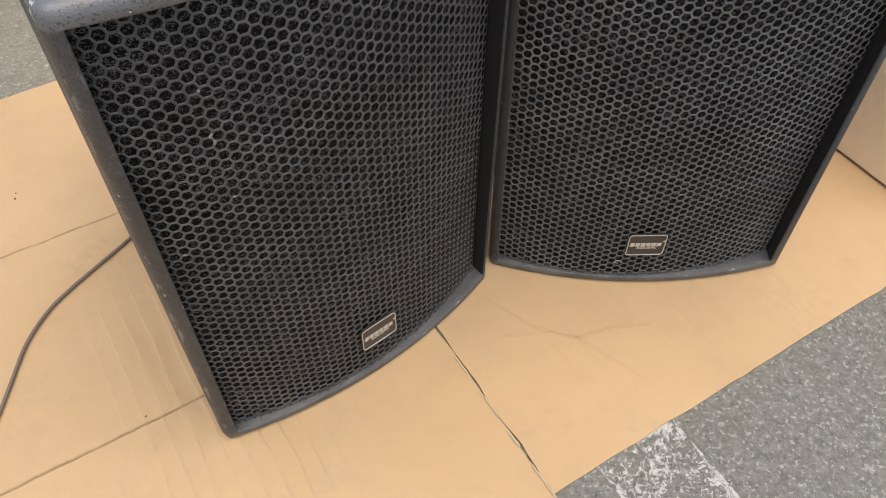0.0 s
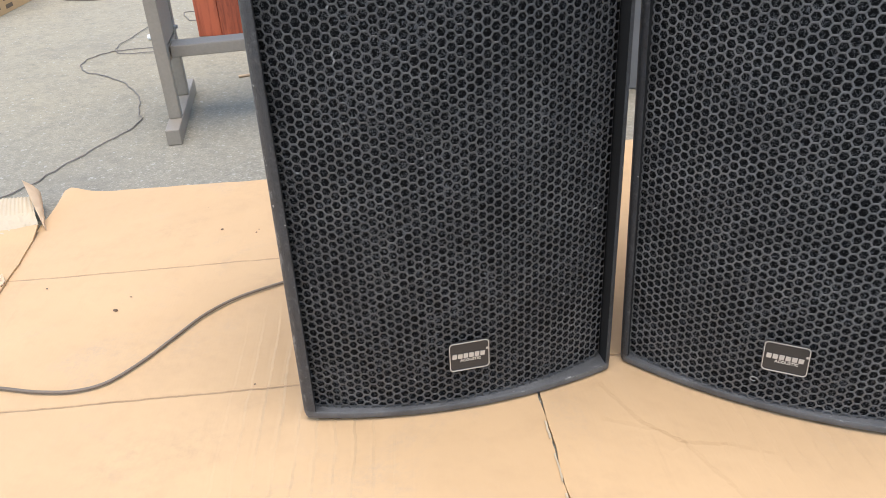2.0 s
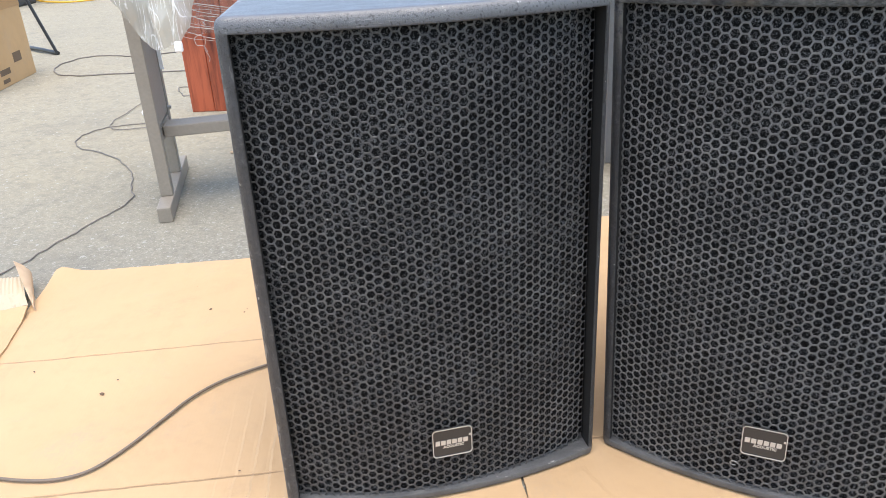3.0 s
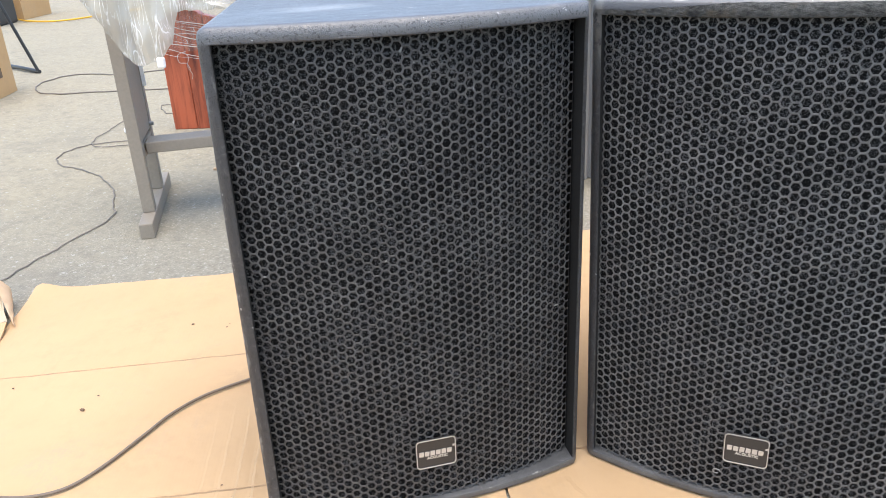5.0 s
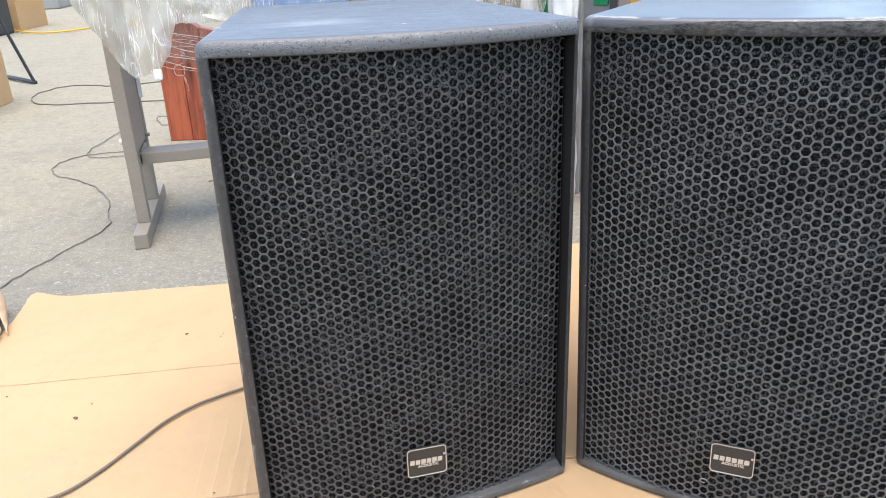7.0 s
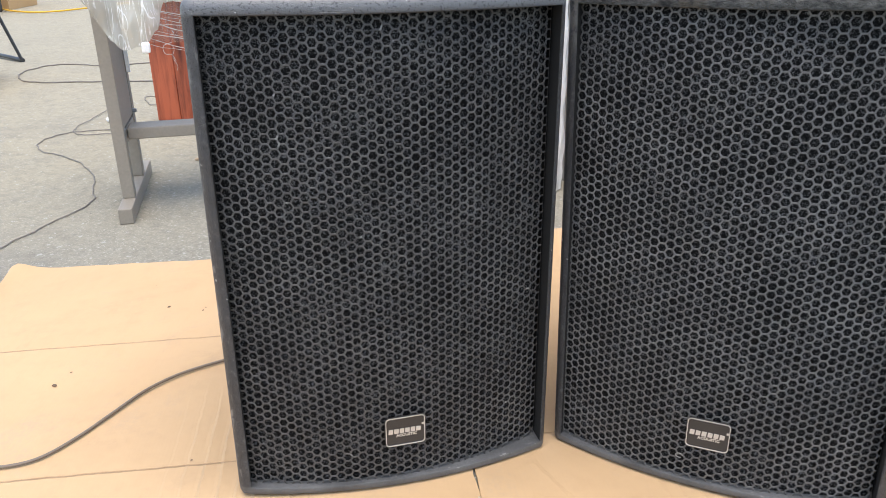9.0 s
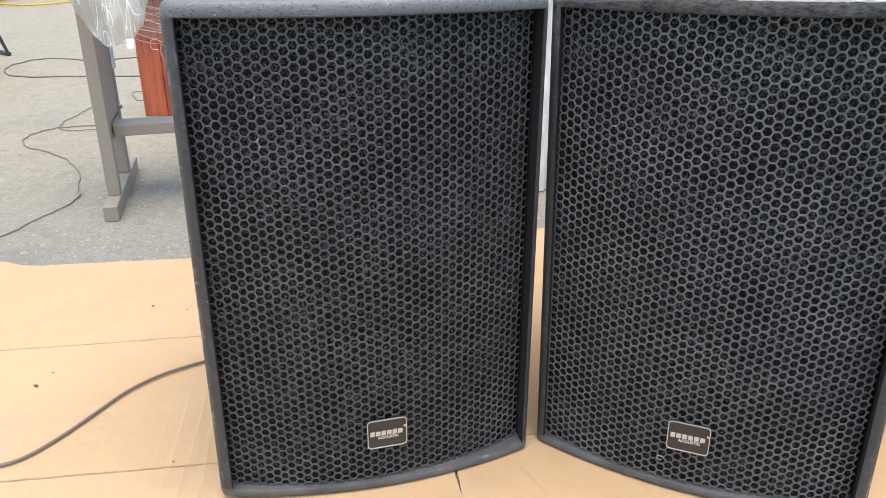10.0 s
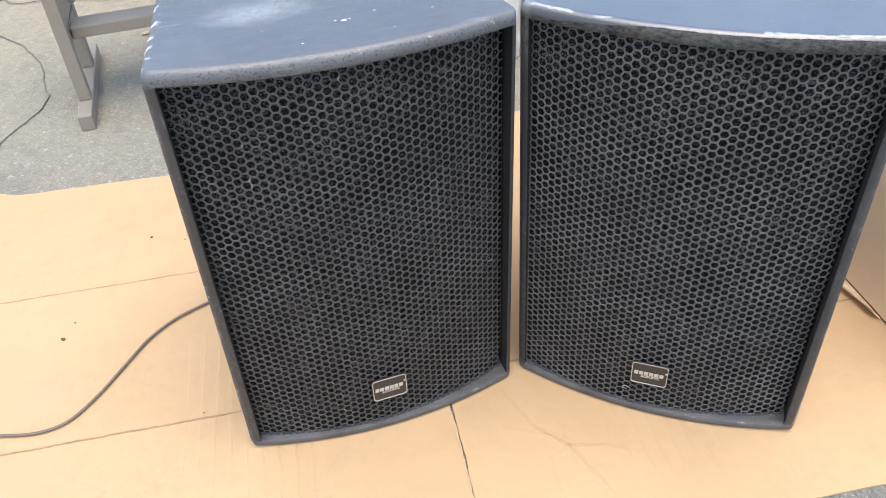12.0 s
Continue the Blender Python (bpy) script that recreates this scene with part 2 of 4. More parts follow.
def cardboard(name, creases=(), tone=(0.56, 0.375, 0.21), ripples=(), folds=()):
    """Kraft board. creases: lines (x, y, direction in degrees, half length, depth) in the board's own plane;
    ripples: fields of ridges along y (first ridge, spacing, x, half width, y, half length, height); folds: ridges from place to place."""
    n = Nodes(name)
    x, y, z = n.xyz()
    big, mid, fine = n.noise(2.2, 4, 0.55), n.noise(16, 5, 0.6), n.noise(900, 2, 0.5, n.scaled(1, 0.25, 1))
    flute = n.add("ShaderNodeTexWave", Vector=n.where, Scale=48.0, Distortion=0.6, Detail=1.0)
    flute.bands_direction = "X"
    color = n.mix(n.step(big, 0.3, 0.7), tuple(c * 0.92 for c in tone), tuple(min(1, c * 1.06) for c in tone))
    color = n.mix(n.step(mid, 0.52, 0.8, 0.0, 0.3), color, tuple(c * 0.78 for c in tone))
    grime = n.math("MULTIPLY", n.step(n.noise(3.3, 5, 0.65), 0.5, 0.75), n.step(n.noise(38, 4, 0.7), 0.4, 0.7))
    color = n.mix(n.math("MULTIPLY", grime, 0.5), color, (0.33, 0.235, 0.15))
    # scuffs combed along the flutes, and smudges of grey dust
    scuffs = n.math("MULTIPLY", n.step(n.noise(6.0, 5, 0.7, n.scaled(7.0, 1.0, 1)), 0.56, 0.72), n.step(n.noise(2.6, 3, 0.6), 0.46, 0.62))
    color = n.mix(n.math("MULTIPLY", scuffs, 0.22), color, tuple(c * 0.66 for c in tone))
    smudge = n.math("MULTIPLY", n.step(n.noise(4.5, 6, 0.72, None, 0.8), 0.54, 0.70), n.step(n.noise(120, 3, 0.7), 0.35, 0.62))
    color = n.mix(n.math("MULTIPLY", smudge, 0.35), color, (0.36, 0.30, 0.235))
    specks = n.math("GREATER_THAN", n.noise(45, 2, 0.4), 0.81)
    color = n.mix(specks, color, (0.12, 0.08, 0.05))
    height = n.math("ADD", n.math("MULTIPLY", n.noise(5, 4, 0.6), 1.0), n.math("MULTIPLY", flute.outputs["Fac"], 0.004))
    height = n.math("ADD", height, n.math("MULTIPLY", fine, 0.01))
    for cx, cy, turn, half, deep in creases:
        c, s = math.cos(radians(turn)), math.sin(radians(turn))
        px, py = n.math("SUBTRACT", x, cx), n.math("SUBTRACT", y, cy)
        along = n.math("ADD", n.math("MULTIPLY", px, c), n.math("MULTIPLY", py, s))
        off = n.math("SUBTRACT", n.math("MULTIPLY", py, c), n.math("MULTIPLY", px, s))
        off = n.math("ADD", off, n.math("MULTIPLY", n.math("SUBTRACT", n.noise(12, 4, 0.6), 0.5), 0.01))
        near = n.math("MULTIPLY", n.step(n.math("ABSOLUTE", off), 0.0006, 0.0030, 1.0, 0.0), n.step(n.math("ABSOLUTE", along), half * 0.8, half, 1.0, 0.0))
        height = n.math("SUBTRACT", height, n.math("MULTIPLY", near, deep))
        # shade in the groove is put into the colour, stronger where it is deeper
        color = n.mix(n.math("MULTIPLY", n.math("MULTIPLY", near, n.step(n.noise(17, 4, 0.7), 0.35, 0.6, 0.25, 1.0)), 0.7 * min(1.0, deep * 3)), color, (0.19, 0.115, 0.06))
    for first, gap, cx, half, cy, long, high in ripples:
        shift = n.math("MULTIPLY", n.math("SUBTRACT", n.noise(9, 3, 0.6), 0.5), 0.018)
        place = n.math("DIVIDE", n.math("SUBTRACT", n.math("ADD", x, shift), first), gap)
        phase = n.math("FRACT", place)
        ridge = n.math("MULTIPLY", n.step(phase, 0.0, 0.14), n.step(phase, 0.14, 0.8, 1.0, 0.0))
        near = n.math("MULTIPLY", n.step(n.math("ABSOLUTE", n.math("SUBTRACT", x, cx)), half * 0.5, half, 1.0, 0.0), n.step(n.math("ABSOLUTE", n.math("SUBTRACT", y, cy)), long * 0.4, long, 1.0, 0.0))
        near = n.math("MULTIPLY", near, n.step(n.noise(11, 3, 0.6), 0.32, 0.55, 0.2, 1.0))
        height = n.math("ADD", height, n.math("MULTIPLY", n.math("MULTIPLY", ridge, near), high))
    for ax, ay, bx, by, high in folds:
        long = math.hypot(bx - ax, by - ay)
        c, s = (bx - ax) / long, (by - ay) / long
        px, py = n.math("SUBTRACT", x, (ax + bx) / 2), n.math("SUBTRACT", y, (ay + by) / 2)
        along = n.math("ADD", n.math("MULTIPLY", px, c), n.math("MULTIPLY", py, s))
        off = n.math("SUBTRACT", n.math("MULTIPLY", py, c), n.math("MULTIPLY", px, s))
        off = n.math("ADD", off, n.math("MULTIPLY", n.math("SUBTRACT", n.noise(45, 3, 0.6), 0.5), 0.012))
        ridge = n.math("MULTIPLY", n.step(off, -0.007, 0.0), n.step(off, 0.0, 0.030, 1.0, 0.0))
        ridge = n.math("MULTIPLY", ridge, n.step(n.math("ABSOLUTE", along), long * 0.46, long * 0.58, 1.0, 0.0))
        height = n.math("ADD", height, n.math("MULTIPLY", ridge, high * 0.95))
    return n.finish(color, 0.72, 0.0, n.bump(height, 0.006), 0.3)


def asphalt(name):
    n = Nodes(name)
    gx, gy, gz = n.xyz()
    big, mid, grit = n.noise(0.7, 5, 0.6), n.noise(6, 5, 0.65), n.noise(190, 5, 0.75)
    # stones of several sizes in dark binder
    coarse = n.noise(75, 3, 0.6)
    stone = n.math("ADD", n.math("MULTIPLY", coarse, 0.5), n.math("MULTIPLY", grit, 0.7))
    color = n.mix(n.step(stone, 0.40, 0.84), (0.085, 0.085, 0.076), (0.385, 0.38, 0.338))
    flecks = n.step(n.noise(150, 2, 0.5), 0.60, 0.66)
    color = n.mix(n.math("MULTIPLY", flecks, 0.8), color, (0.50, 0.49, 0.44))
    dust = n.math("MULTIPLY", n.step(big, 0.35, 0.65), n.step(mid, 0.3, 0.7, 0.3, 1.0))
    color = n.mix(n.math("MULTIPLY", dust, 0.45), color, (0.29, 0.28, 0.255))
    # dusty far part of the yard, paled also for its grazing-angle brightness, with tracks rubbed through it
    yard = n.step(n.math("ADD", n.math("SUBTRACT", n.math("MULTIPLY", gy, 0.7), n.math("MULTIPLY", gx, 0.7)), n.math("MULTIPLY", big, 1.2)), 1.3, 3.1, 0.0, 0.78)
    color = n.mix(n.math("MULTIPLY", yard, n.step(n.math("ADD", mid, n.math("MULTIPLY", grit, 0.4)), 0.4, 0.9, 0.62, 1.0)), color, (0.42, 0.365, 0.255))
    color = n.mix(n.step(n.noise(34, 6, 0.8), 0.46, 0.66, 0.0, 0.42), color, (0.17, 0.166, 0.142))
    color = n.mix(n.step(n.noise(15, 5, 0.72), 0.5, 0.66, 0.0, 0.38), color, (0.20, 0.19, 0.158))
    stain = n.step(n.noise(1.7, 5, 0.7), 0.56, 0.72)
    color = n.mix(n.math("MULTIPLY", stain, 0.35), color, (0.17, 0.166, 0.152))
    pale = n.math("GREATER_THAN", n.noise(52, 3, 0.65), 0.64)
    color = n.mix(n.math("MULTIPLY", pale, 0.5), color, (0.52, 0.505, 0.46))
    dark = n.math("GREATER_THAN", n.noise(60, 2, 0.5), 0.76)
    color = n.mix(n.math("MULTIPLY", dark, 0.7), color, (0.07, 0.068, 0.06))
    height = n.math("ADD", grit, coarse)
    return n.finish(color, 0.9, 0.0, n.bump(height, 0.0035), 0.25)


def worn_marking(name):
    """Thick white road paint, broken into flakes."""
    n = Nodes(name)
    wear = n.math("ADD", n.math("MULTIPLY", n.noise(120, 4, 0.72, None, 0.9), 0.9), n.math("MULTIPLY", n.noise(14, 3), 0.5))
    side = n.step(n.math("ABSOLUTE", n.math("SUBTRACT", n.xyz()[0], 0.0675)), 0.056, 0.066, 0.0, 0.05)
    keep = n.step(n.math("ADD", wear, side), 0.735, 0.76)
    tone = n.mix(n.step(n.noise(150, 4, 0.7), 0.35, 0.65), (0.42, 0.415, 0.385), (0.72, 0.71, 0.68))
    n.finish(tone, 0.8, 0.0, n.bump(n.noise(150, 4, 0.7), 0.005))
    n.put(n.bsdf.inputs["Alpha"], keep)
    return n.mat


def film_plastic(name, haze, tone=(0.60, 0.585, 0.55), crumple=0.006):
    """Thin clear film: cloudy with soft folds; slantwise white lines paint the highlights on its creases."""
    n = Nodes(name)
    soft = n.noise(5, 4, 0.6, n.scaled(1.0, 1.0, 0.6), 0.8)

    def slant(turn, fine, long):
        m = n.add("ShaderNodeMapping", Vector=n.where)
        m.inputs["Rotation"].default_value, m.inputs["Scale"].default_value = (0, radians(turn), 0), (fine, fine, long)
        return n.noise(1.0, 0.6, 0.4, m.outputs[0])
    # crease highlights, put into colour and opacity as thin lines
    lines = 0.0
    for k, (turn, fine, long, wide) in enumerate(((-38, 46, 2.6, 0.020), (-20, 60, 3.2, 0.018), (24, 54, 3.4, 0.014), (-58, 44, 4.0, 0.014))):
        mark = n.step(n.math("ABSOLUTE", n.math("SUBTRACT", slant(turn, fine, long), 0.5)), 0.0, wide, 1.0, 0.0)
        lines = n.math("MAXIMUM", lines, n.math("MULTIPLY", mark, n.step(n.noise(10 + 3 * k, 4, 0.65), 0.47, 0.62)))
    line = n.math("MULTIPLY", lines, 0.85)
    fold, small = slant(-28, 22, 2.2), slant(24, 60, 7.0)
    height = n.math("ADD", fold, n.math("MULTIPLY", small, 0.35))
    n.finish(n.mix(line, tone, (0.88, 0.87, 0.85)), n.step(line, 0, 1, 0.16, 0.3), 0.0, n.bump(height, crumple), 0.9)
    n.put(n.bsdf.inputs["Alpha"], n.math("MINIMUM", n.math("ADD", n.step(soft, 0.3, 0.7, haze * 0.75, haze * 1.15), n.math("MULTIPLY", line, 0.4)), 0.97))
    return n.mat


def lacquered_wood(name, dark, lite, rough=0.3, stretch=(14, 14, 1.2)):
    n = Nodes(name)
    grain = n.noise(3.0, 6, 0.65, n.scaled(*stretch), 0.6)
    band = n.noise(9.0, 3, 0.5, n.scaled(stretch[0], stretch[1], stretch[2] * 0.3))
    shift = n.add("ShaderNodeObjectInfo").outputs["Random"]
    color = n.mix(n.step(n.math("ADD", grain, n.math("MULTIPLY", shift, 0.25)), 0.38, 0.78), dark, lite)
    return n.finish(color, rough, 0.0, n.bump(band, 0.0006))


M = {
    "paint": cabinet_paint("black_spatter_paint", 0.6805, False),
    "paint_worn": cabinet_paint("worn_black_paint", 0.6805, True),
    "grille": grille_paint("black_grille_metal", 1.68),
    # same grille paint, colour lightened for the front that faces the light
    "grille_bright": grille_paint("brightened_grille_metal", 2.4),
    "foam": foam("black_foam"),
    "recess": plain("flat_black_walls", (0.006, 0.006, 0.006), 0.9, 0.0, 0.2, 40),
    "badge": plain("dark_grey_badge", (0.045, 0.043, 0.042), 0.35, 0.3, 0.1, 60),
    "silver": plain("silver_print", (0.62, 0.61, 0.58), 0.35, 0.6, 0.08, 90),
    "asphalt": asphalt("old_asphalt"),
    "marking": worn_marking("worn_white_marking"),
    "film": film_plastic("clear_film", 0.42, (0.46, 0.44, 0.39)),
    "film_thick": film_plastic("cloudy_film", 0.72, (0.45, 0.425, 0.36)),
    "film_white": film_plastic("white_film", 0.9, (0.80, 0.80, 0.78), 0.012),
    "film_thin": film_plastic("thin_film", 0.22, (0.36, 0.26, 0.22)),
    "steel": plain("grey_brown_painted_steel", (0.28, 0.243, 0.195), 0.5, 0.0, 0.15, 20, 0.0002),
    "steel_pale": plain("pale_grey_steel", (0.33, 0.32, 0.30), 0.5, 0.0, 0.12, 20),
    "cable": plain("dark_cable_rubber", (0.17, 0.132, 0.10), 0.6, 0.0, 0.2, 40),
    "cable_dusty": plain("dusty_black_cable", (0.20, 0.178, 0.155), 0.75, 0.0, 0.35, 12),
    "hose": plain("yellow_hose_rubber", (0.75, 0.42, 0.03), 0.45, 0.0, 0.1, 15),
    "red_wood": lacquered_wood("red_lacquered_wood", (0.085, 0.013, 0.008), (0.46, 0.105, 0.048)),
    "orange_wood": lacquered_wood("orange_veneer", (0.33, 0.12, 0.03), (0.56, 0.24, 0.07), 0.35, (1.5, 1.5, 9)),
    "carton": cardboard("carton_kraft", tone=(0.50, 0.31, 0.15)),
    "carton_pale": cardboard("carton_pale", tone=(0.62, 0.46, 0.31)),
    "carton_light": cardboard("carton_light", tone=(0.80, 0.62, 0.43)),
    "carton_bare": cardboard("carton_bare", tone=(0.50, 0.41, 0.29)),
    "tape": plain("brown_tape", (0.36, 0.19, 0.07), 0.35, 0.0, 0.1, 30),
    "yellow_tape": plain("amber_tape", (0.75, 0.42, 0.10), 0.3, 0.0, 0.12, 30),
    "print": plain("brown_print", (0.13, 0.08, 0.045), 0.7),
    "red_print": plain("red_print", (0.72, 0.10, 0.06), 0.7),
    "green": plain("green_plastic", (0.0, 0.23, 0.09), 0.4),
    "grey": plain("grey_plastic", (0.24, 0.25, 0.26), 0.45),
    "dark": plain("dark_plastic", (0.03, 0.032, 0.036), 0.45),
    "blue": plain("blue_plastic", (0.08, 0.27, 0.62), 0.45),
    "strand": plain("stretched_film", (0.5, 0.44, 0.40), 0.25),
    "white": plain("white_plastic", (0.84, 0.83, 0.80), 0.4),
    "concrete": plain("concrete", (0.30, 0.30, 0.28), 0.85, 0.0, 0.25, 10, 0.003),
}


# ---- helpers for meshes ----
def thing(name, label, category, m=None, group="", kind=""):
    ob = tagged(new(name), label, category, group, kind)
    ob.empty_display_size = 0.05
    if m is not None:
        ob.matrix_world = m
    return ob


def mesh_of(name, bm, material, smooth=None):
    me = bpy.data.meshes.new(name)
    bm.normal_update()
    bm.to_mesh(me)
    bm.free()
    me.materials.append(M[material])
    if smooth:
        me.polygons.foreach_set("use_smooth", [True] * len(me.polygons))
        me.set_sharp_from_angle(angle=radians(smooth))
    return me


def part(name, bm, material, parent=None, label="", smooth=None, m=None):
    ob = new(name, bm if isinstance(bm, bpy.types.Mesh) else mesh_of(name, bm, material, smooth))
    ob.parent = parent
    if m is not None:
        ob.matrix_basis = m
    return tagged(ob, label)


def box(sx, sy, sz, at=(0, 0, 0), bevel=0.0, segments=2, bm=None, turn=0):
    """A box with its base's centre at the given place."""
    bm = bm or bmesh.new()
    mat = pose(at[0], at[1], at[2] + sz / 2, 0, 0, turn) @ Matrix.Diagonal((sx, sy, sz, 1))
    got = bmesh.ops.create_cube(bm, size=1, matrix=mat)
    if bevel:
        edges = list({e for v in got["verts"] for e in v.link_edges})
        bmesh.ops.bevel(bm, geom=edges, offset=bevel, segments=segments, affect="EDGES", profile=0.5)
    return bm


def smooth_line(points, steps=8):
    pts = [Vector(p) for p in points]
    pts = [2 * pts[0] - pts[1], *pts, 2 * pts[-1] - pts[-2]]
    out = []
    for a, b, c, d in zip(pts, pts[1:], pts[2:], pts[3:]):
        for i in range(steps):
            t = i / steps
            out.append(0.5 * (2 * b + (c - a) * t + (2 * a - 5 * b + 4 * c - d) * t * t + (3 * b - a - 3 * c + d) * t ** 3))
    return out + [pts[-2]]


def tube(points, radius, sides=8, steps=8, bm=None, kink=0.0):
    bm = bm or bmesh.new()
    line = smooth_line(points, steps)
    rings = []
    for i, p in enumerate(line):
        if kink:
            p = p + Vector((kink * noise.noise((i * 0.31, 3, radius * 900)), kink * noise.noise((i * 0.31, 9, radius * 900)), 0))
        way = (line[min(i + 1, len(line) - 1)] - line[max(i - 1, 0)]).normalized()
        side = way.cross(Vector((0, 0, 1)))
        side = side.normalized() if side.length > 0.01 else Vector((1, 0, 0))
        up = side.cross(way)
        rings.append([bm.verts.new(p + radius * (math.cos(a) * side + math.sin(a) * up)) for a in (2 * math.pi * k / sides for k in range(sides))])
    for r, q in zip(rings, rings[1:]):
        for k in range(sides):
            bm.faces.new((r[k], r[(k + 1) % sides], q[(k + 1) % sides], q[k]))
    bm.faces.new(rings[0][::-1]), bm.faces.new(rings[-1])
    return bm


def sheet(wide, deep, lift, thick=0.004, nu=40, nv=40, bm=None, ragged=None):
    """A board in its own plane: x from 0 to wide, y from 0 to deep; lift(u, v) raises it."""
    bm = bm or bmesh.new()
    grid = []
    for top in (1, 0):
        rows = []
        for j in range(nv + 1):
            row = []
            for i in range(nu + 1):
                u, v = wide * i / nu, deep * j / nv
                du, dv = ragged(u, v, i in (0, nu), j in (0, nv)) if ragged else (0, 0)
                row.append(bm.verts.new((u + du, v + dv, lift(u, v) - (0 if top else thick))))
            rows.append(row)
        grid.append(rows)
    up, low = grid
    for j in range(nv):
        for i in range(nu):
            bm.faces.new((up[j][i], up[j][i + 1], up[j + 1][i + 1], up[j + 1][i]))
            bm.faces.new((low[j][i], low[j + 1][i], low[j + 1][i + 1], low[j][i + 1]))
    for i in range(nu):
        bm.faces.new((up[0][i], low[0][i], low[0][i + 1], up[0][i + 1]))
        bm.faces.new((up[nv][i + 1], low[nv][i + 1], low[nv][i], up[nv][i]))
    for j in range(nv):
        bm.faces.new((up[j + 1][0], low[j + 1][0], low[j][0], up[j][0]))
        bm.faces.new((up[j][nu], low[j][nu], low[j + 1][nu], up[j + 1][nu]))
    bmesh.ops.recalc_face_normals(bm, faces=bm.faces)
    return bm


# ---- ground ----
GROUND = -0.006
bm = bmesh.new()
bmesh.ops.create_grid(bm, x_segments=2, y_segments=2, size=400)
ground = part("ground", bm, "asphalt")
ground.location.z = GROUND
tagged(ground, "old grey asphalt yard with pale dust and speckles", "ground", kind="structure")

# added wall, out of view: keeps low sky out of the glossy tops
wall = part("unseen_wall", box(45.0, 0.3, 4.6, (-24.0, 24.0, GROUND), 0.0), "concrete")
tagged(wall, "plain grey wall out of view, added to dim low sky reflections", "wall", kind="structure")

# ---- cardboard on the ground ----
TURN = 34.8
CORNER = (-1.258, 0.944)


def spread(u, v, z=0.0, turn=0.0):
    """A place on the sheets: u along their far edge, v towards the near side."""
    c, s = math.cos(radians(TURN)), math.sin(radians(TURN))
    return pose(CORNER[0] + c * u + s * v, CORNER[1] + s * u - c * v, z, 0, 0, TURN + turn)


def wavy(seed, amount):
    return lambda u, v: amount * (noise.noise((u * 3.1 + seed, v * 3.1, seed)) - 0.45)


def ragged_edge(seed, amount):
    def shift(u, v, side, end):
        return (amount * (noise.noise((v * 17, seed, 0)) + 0.6 * noise.noise((v * 90, seed, 3))) if side else 0, amount * noise.noise((u * 23, seed, 7)) if end else 0)
    return shift


def lift_a(u, v):
    curl = 0.019 * max(0, 1 - math.hypot(u - 0.02, v) / 0.09) ** 2 + 0.001 * max(0, 1 - v / 0.05) * (0.5 + 0.5 * math.sin(u * 9)) * (u < 0.7)
    return wavy(3, 0.002)(u, v) + curl


def flat(ob, m):
    """Lays a sheet whose y runs towards the near side."""
    ob.matrix_basis = m @ Matrix.Diagonal((1, -1, 1, 1))
    return ob


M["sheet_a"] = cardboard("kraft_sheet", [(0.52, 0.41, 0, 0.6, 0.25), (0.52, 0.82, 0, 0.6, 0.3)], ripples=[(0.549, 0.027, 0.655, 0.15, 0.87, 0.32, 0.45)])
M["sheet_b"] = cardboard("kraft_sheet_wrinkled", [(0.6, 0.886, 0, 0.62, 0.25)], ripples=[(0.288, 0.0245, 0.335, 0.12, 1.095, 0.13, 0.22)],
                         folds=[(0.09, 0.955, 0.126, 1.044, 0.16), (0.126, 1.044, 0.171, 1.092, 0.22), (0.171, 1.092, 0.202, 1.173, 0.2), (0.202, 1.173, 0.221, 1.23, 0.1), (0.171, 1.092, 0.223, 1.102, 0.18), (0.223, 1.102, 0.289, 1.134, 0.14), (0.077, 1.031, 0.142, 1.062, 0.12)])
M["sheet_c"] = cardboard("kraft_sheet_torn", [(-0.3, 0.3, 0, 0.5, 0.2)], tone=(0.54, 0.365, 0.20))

a = part("cardboard_sheet", sheet(0.981, 1.56, lift_a, 0.004, 60, 220, ragged=ragged_edge(1.5, 0.0026)), "sheet_a", smooth=40)
flat(a, spread(0, 0))
for k, (v, long, w) in enumerate(((0.955, 0.035, 0.0045), (1.02, 0.05, 0.0035), (1.09, 0.03, 0.005), (1.15, 0.06, 0.004))):
    part("torn_edge", sheet(0.6 * w, long, lambda u, q: 0.0012 + 0.0012 * noise.noise((q * 90, u * 300, k)), 0.0012, 3, 14, ragged=ragged_edge(20 + k, 0.0022)), "carton_bare", a, "pale torn paper edge", m=pose(0.9805 - w * 0.4, v, 0.001))
tagged(a, "flattened tan cardboard sheet with fold lines under a loudspeaker", "cardboard", "cardboard sheets")
b = part("cardboard_sheet", sheet(1.468, 1.267, wavy(8, 0.002), 0.004, 60, 180, ragged=ragged_edge(5.5, 0.0025)), "sheet_b", smooth=40)
flat(b, spread(0.9838, -0.07))
tagged(b, "wrinkled tan cardboard sheet lying on asphalt under a loudspeaker", "cardboard", "cardboard sheets")


def lift_c(u, v):
    return wavy(14, 0.001)(u, v) + 0.012 * max(0, 1 - (0.9 - u) / 0.25) * max(0, 1 - v / 0.05)


c = part("cardboard_sheet", sheet(0.9, 1.3, lift_c, 0.004, 40, 50, ragged=ragged_edge(9.1, 0.006)), "sheet_c", smooth=40)
flat(c, spread(0.006, 0.139, 0.004, 5.1) @ pose(-0.903, -0.054, 0))
tagged(c, "tan cardboard sheet with a torn curled corner", "cardboard", "cardboard sheets")

marking = part("road_marking", sheet(0.135, 1.5, lambda u, v: 0.0, 0.0015, 2, 12), "marking")
flat(marking, spread(1.056, 1.185, GROUND + 0.0022))
tagged(marking, "worn white painted line flaking off the asphalt", "road marking", kind="structure")

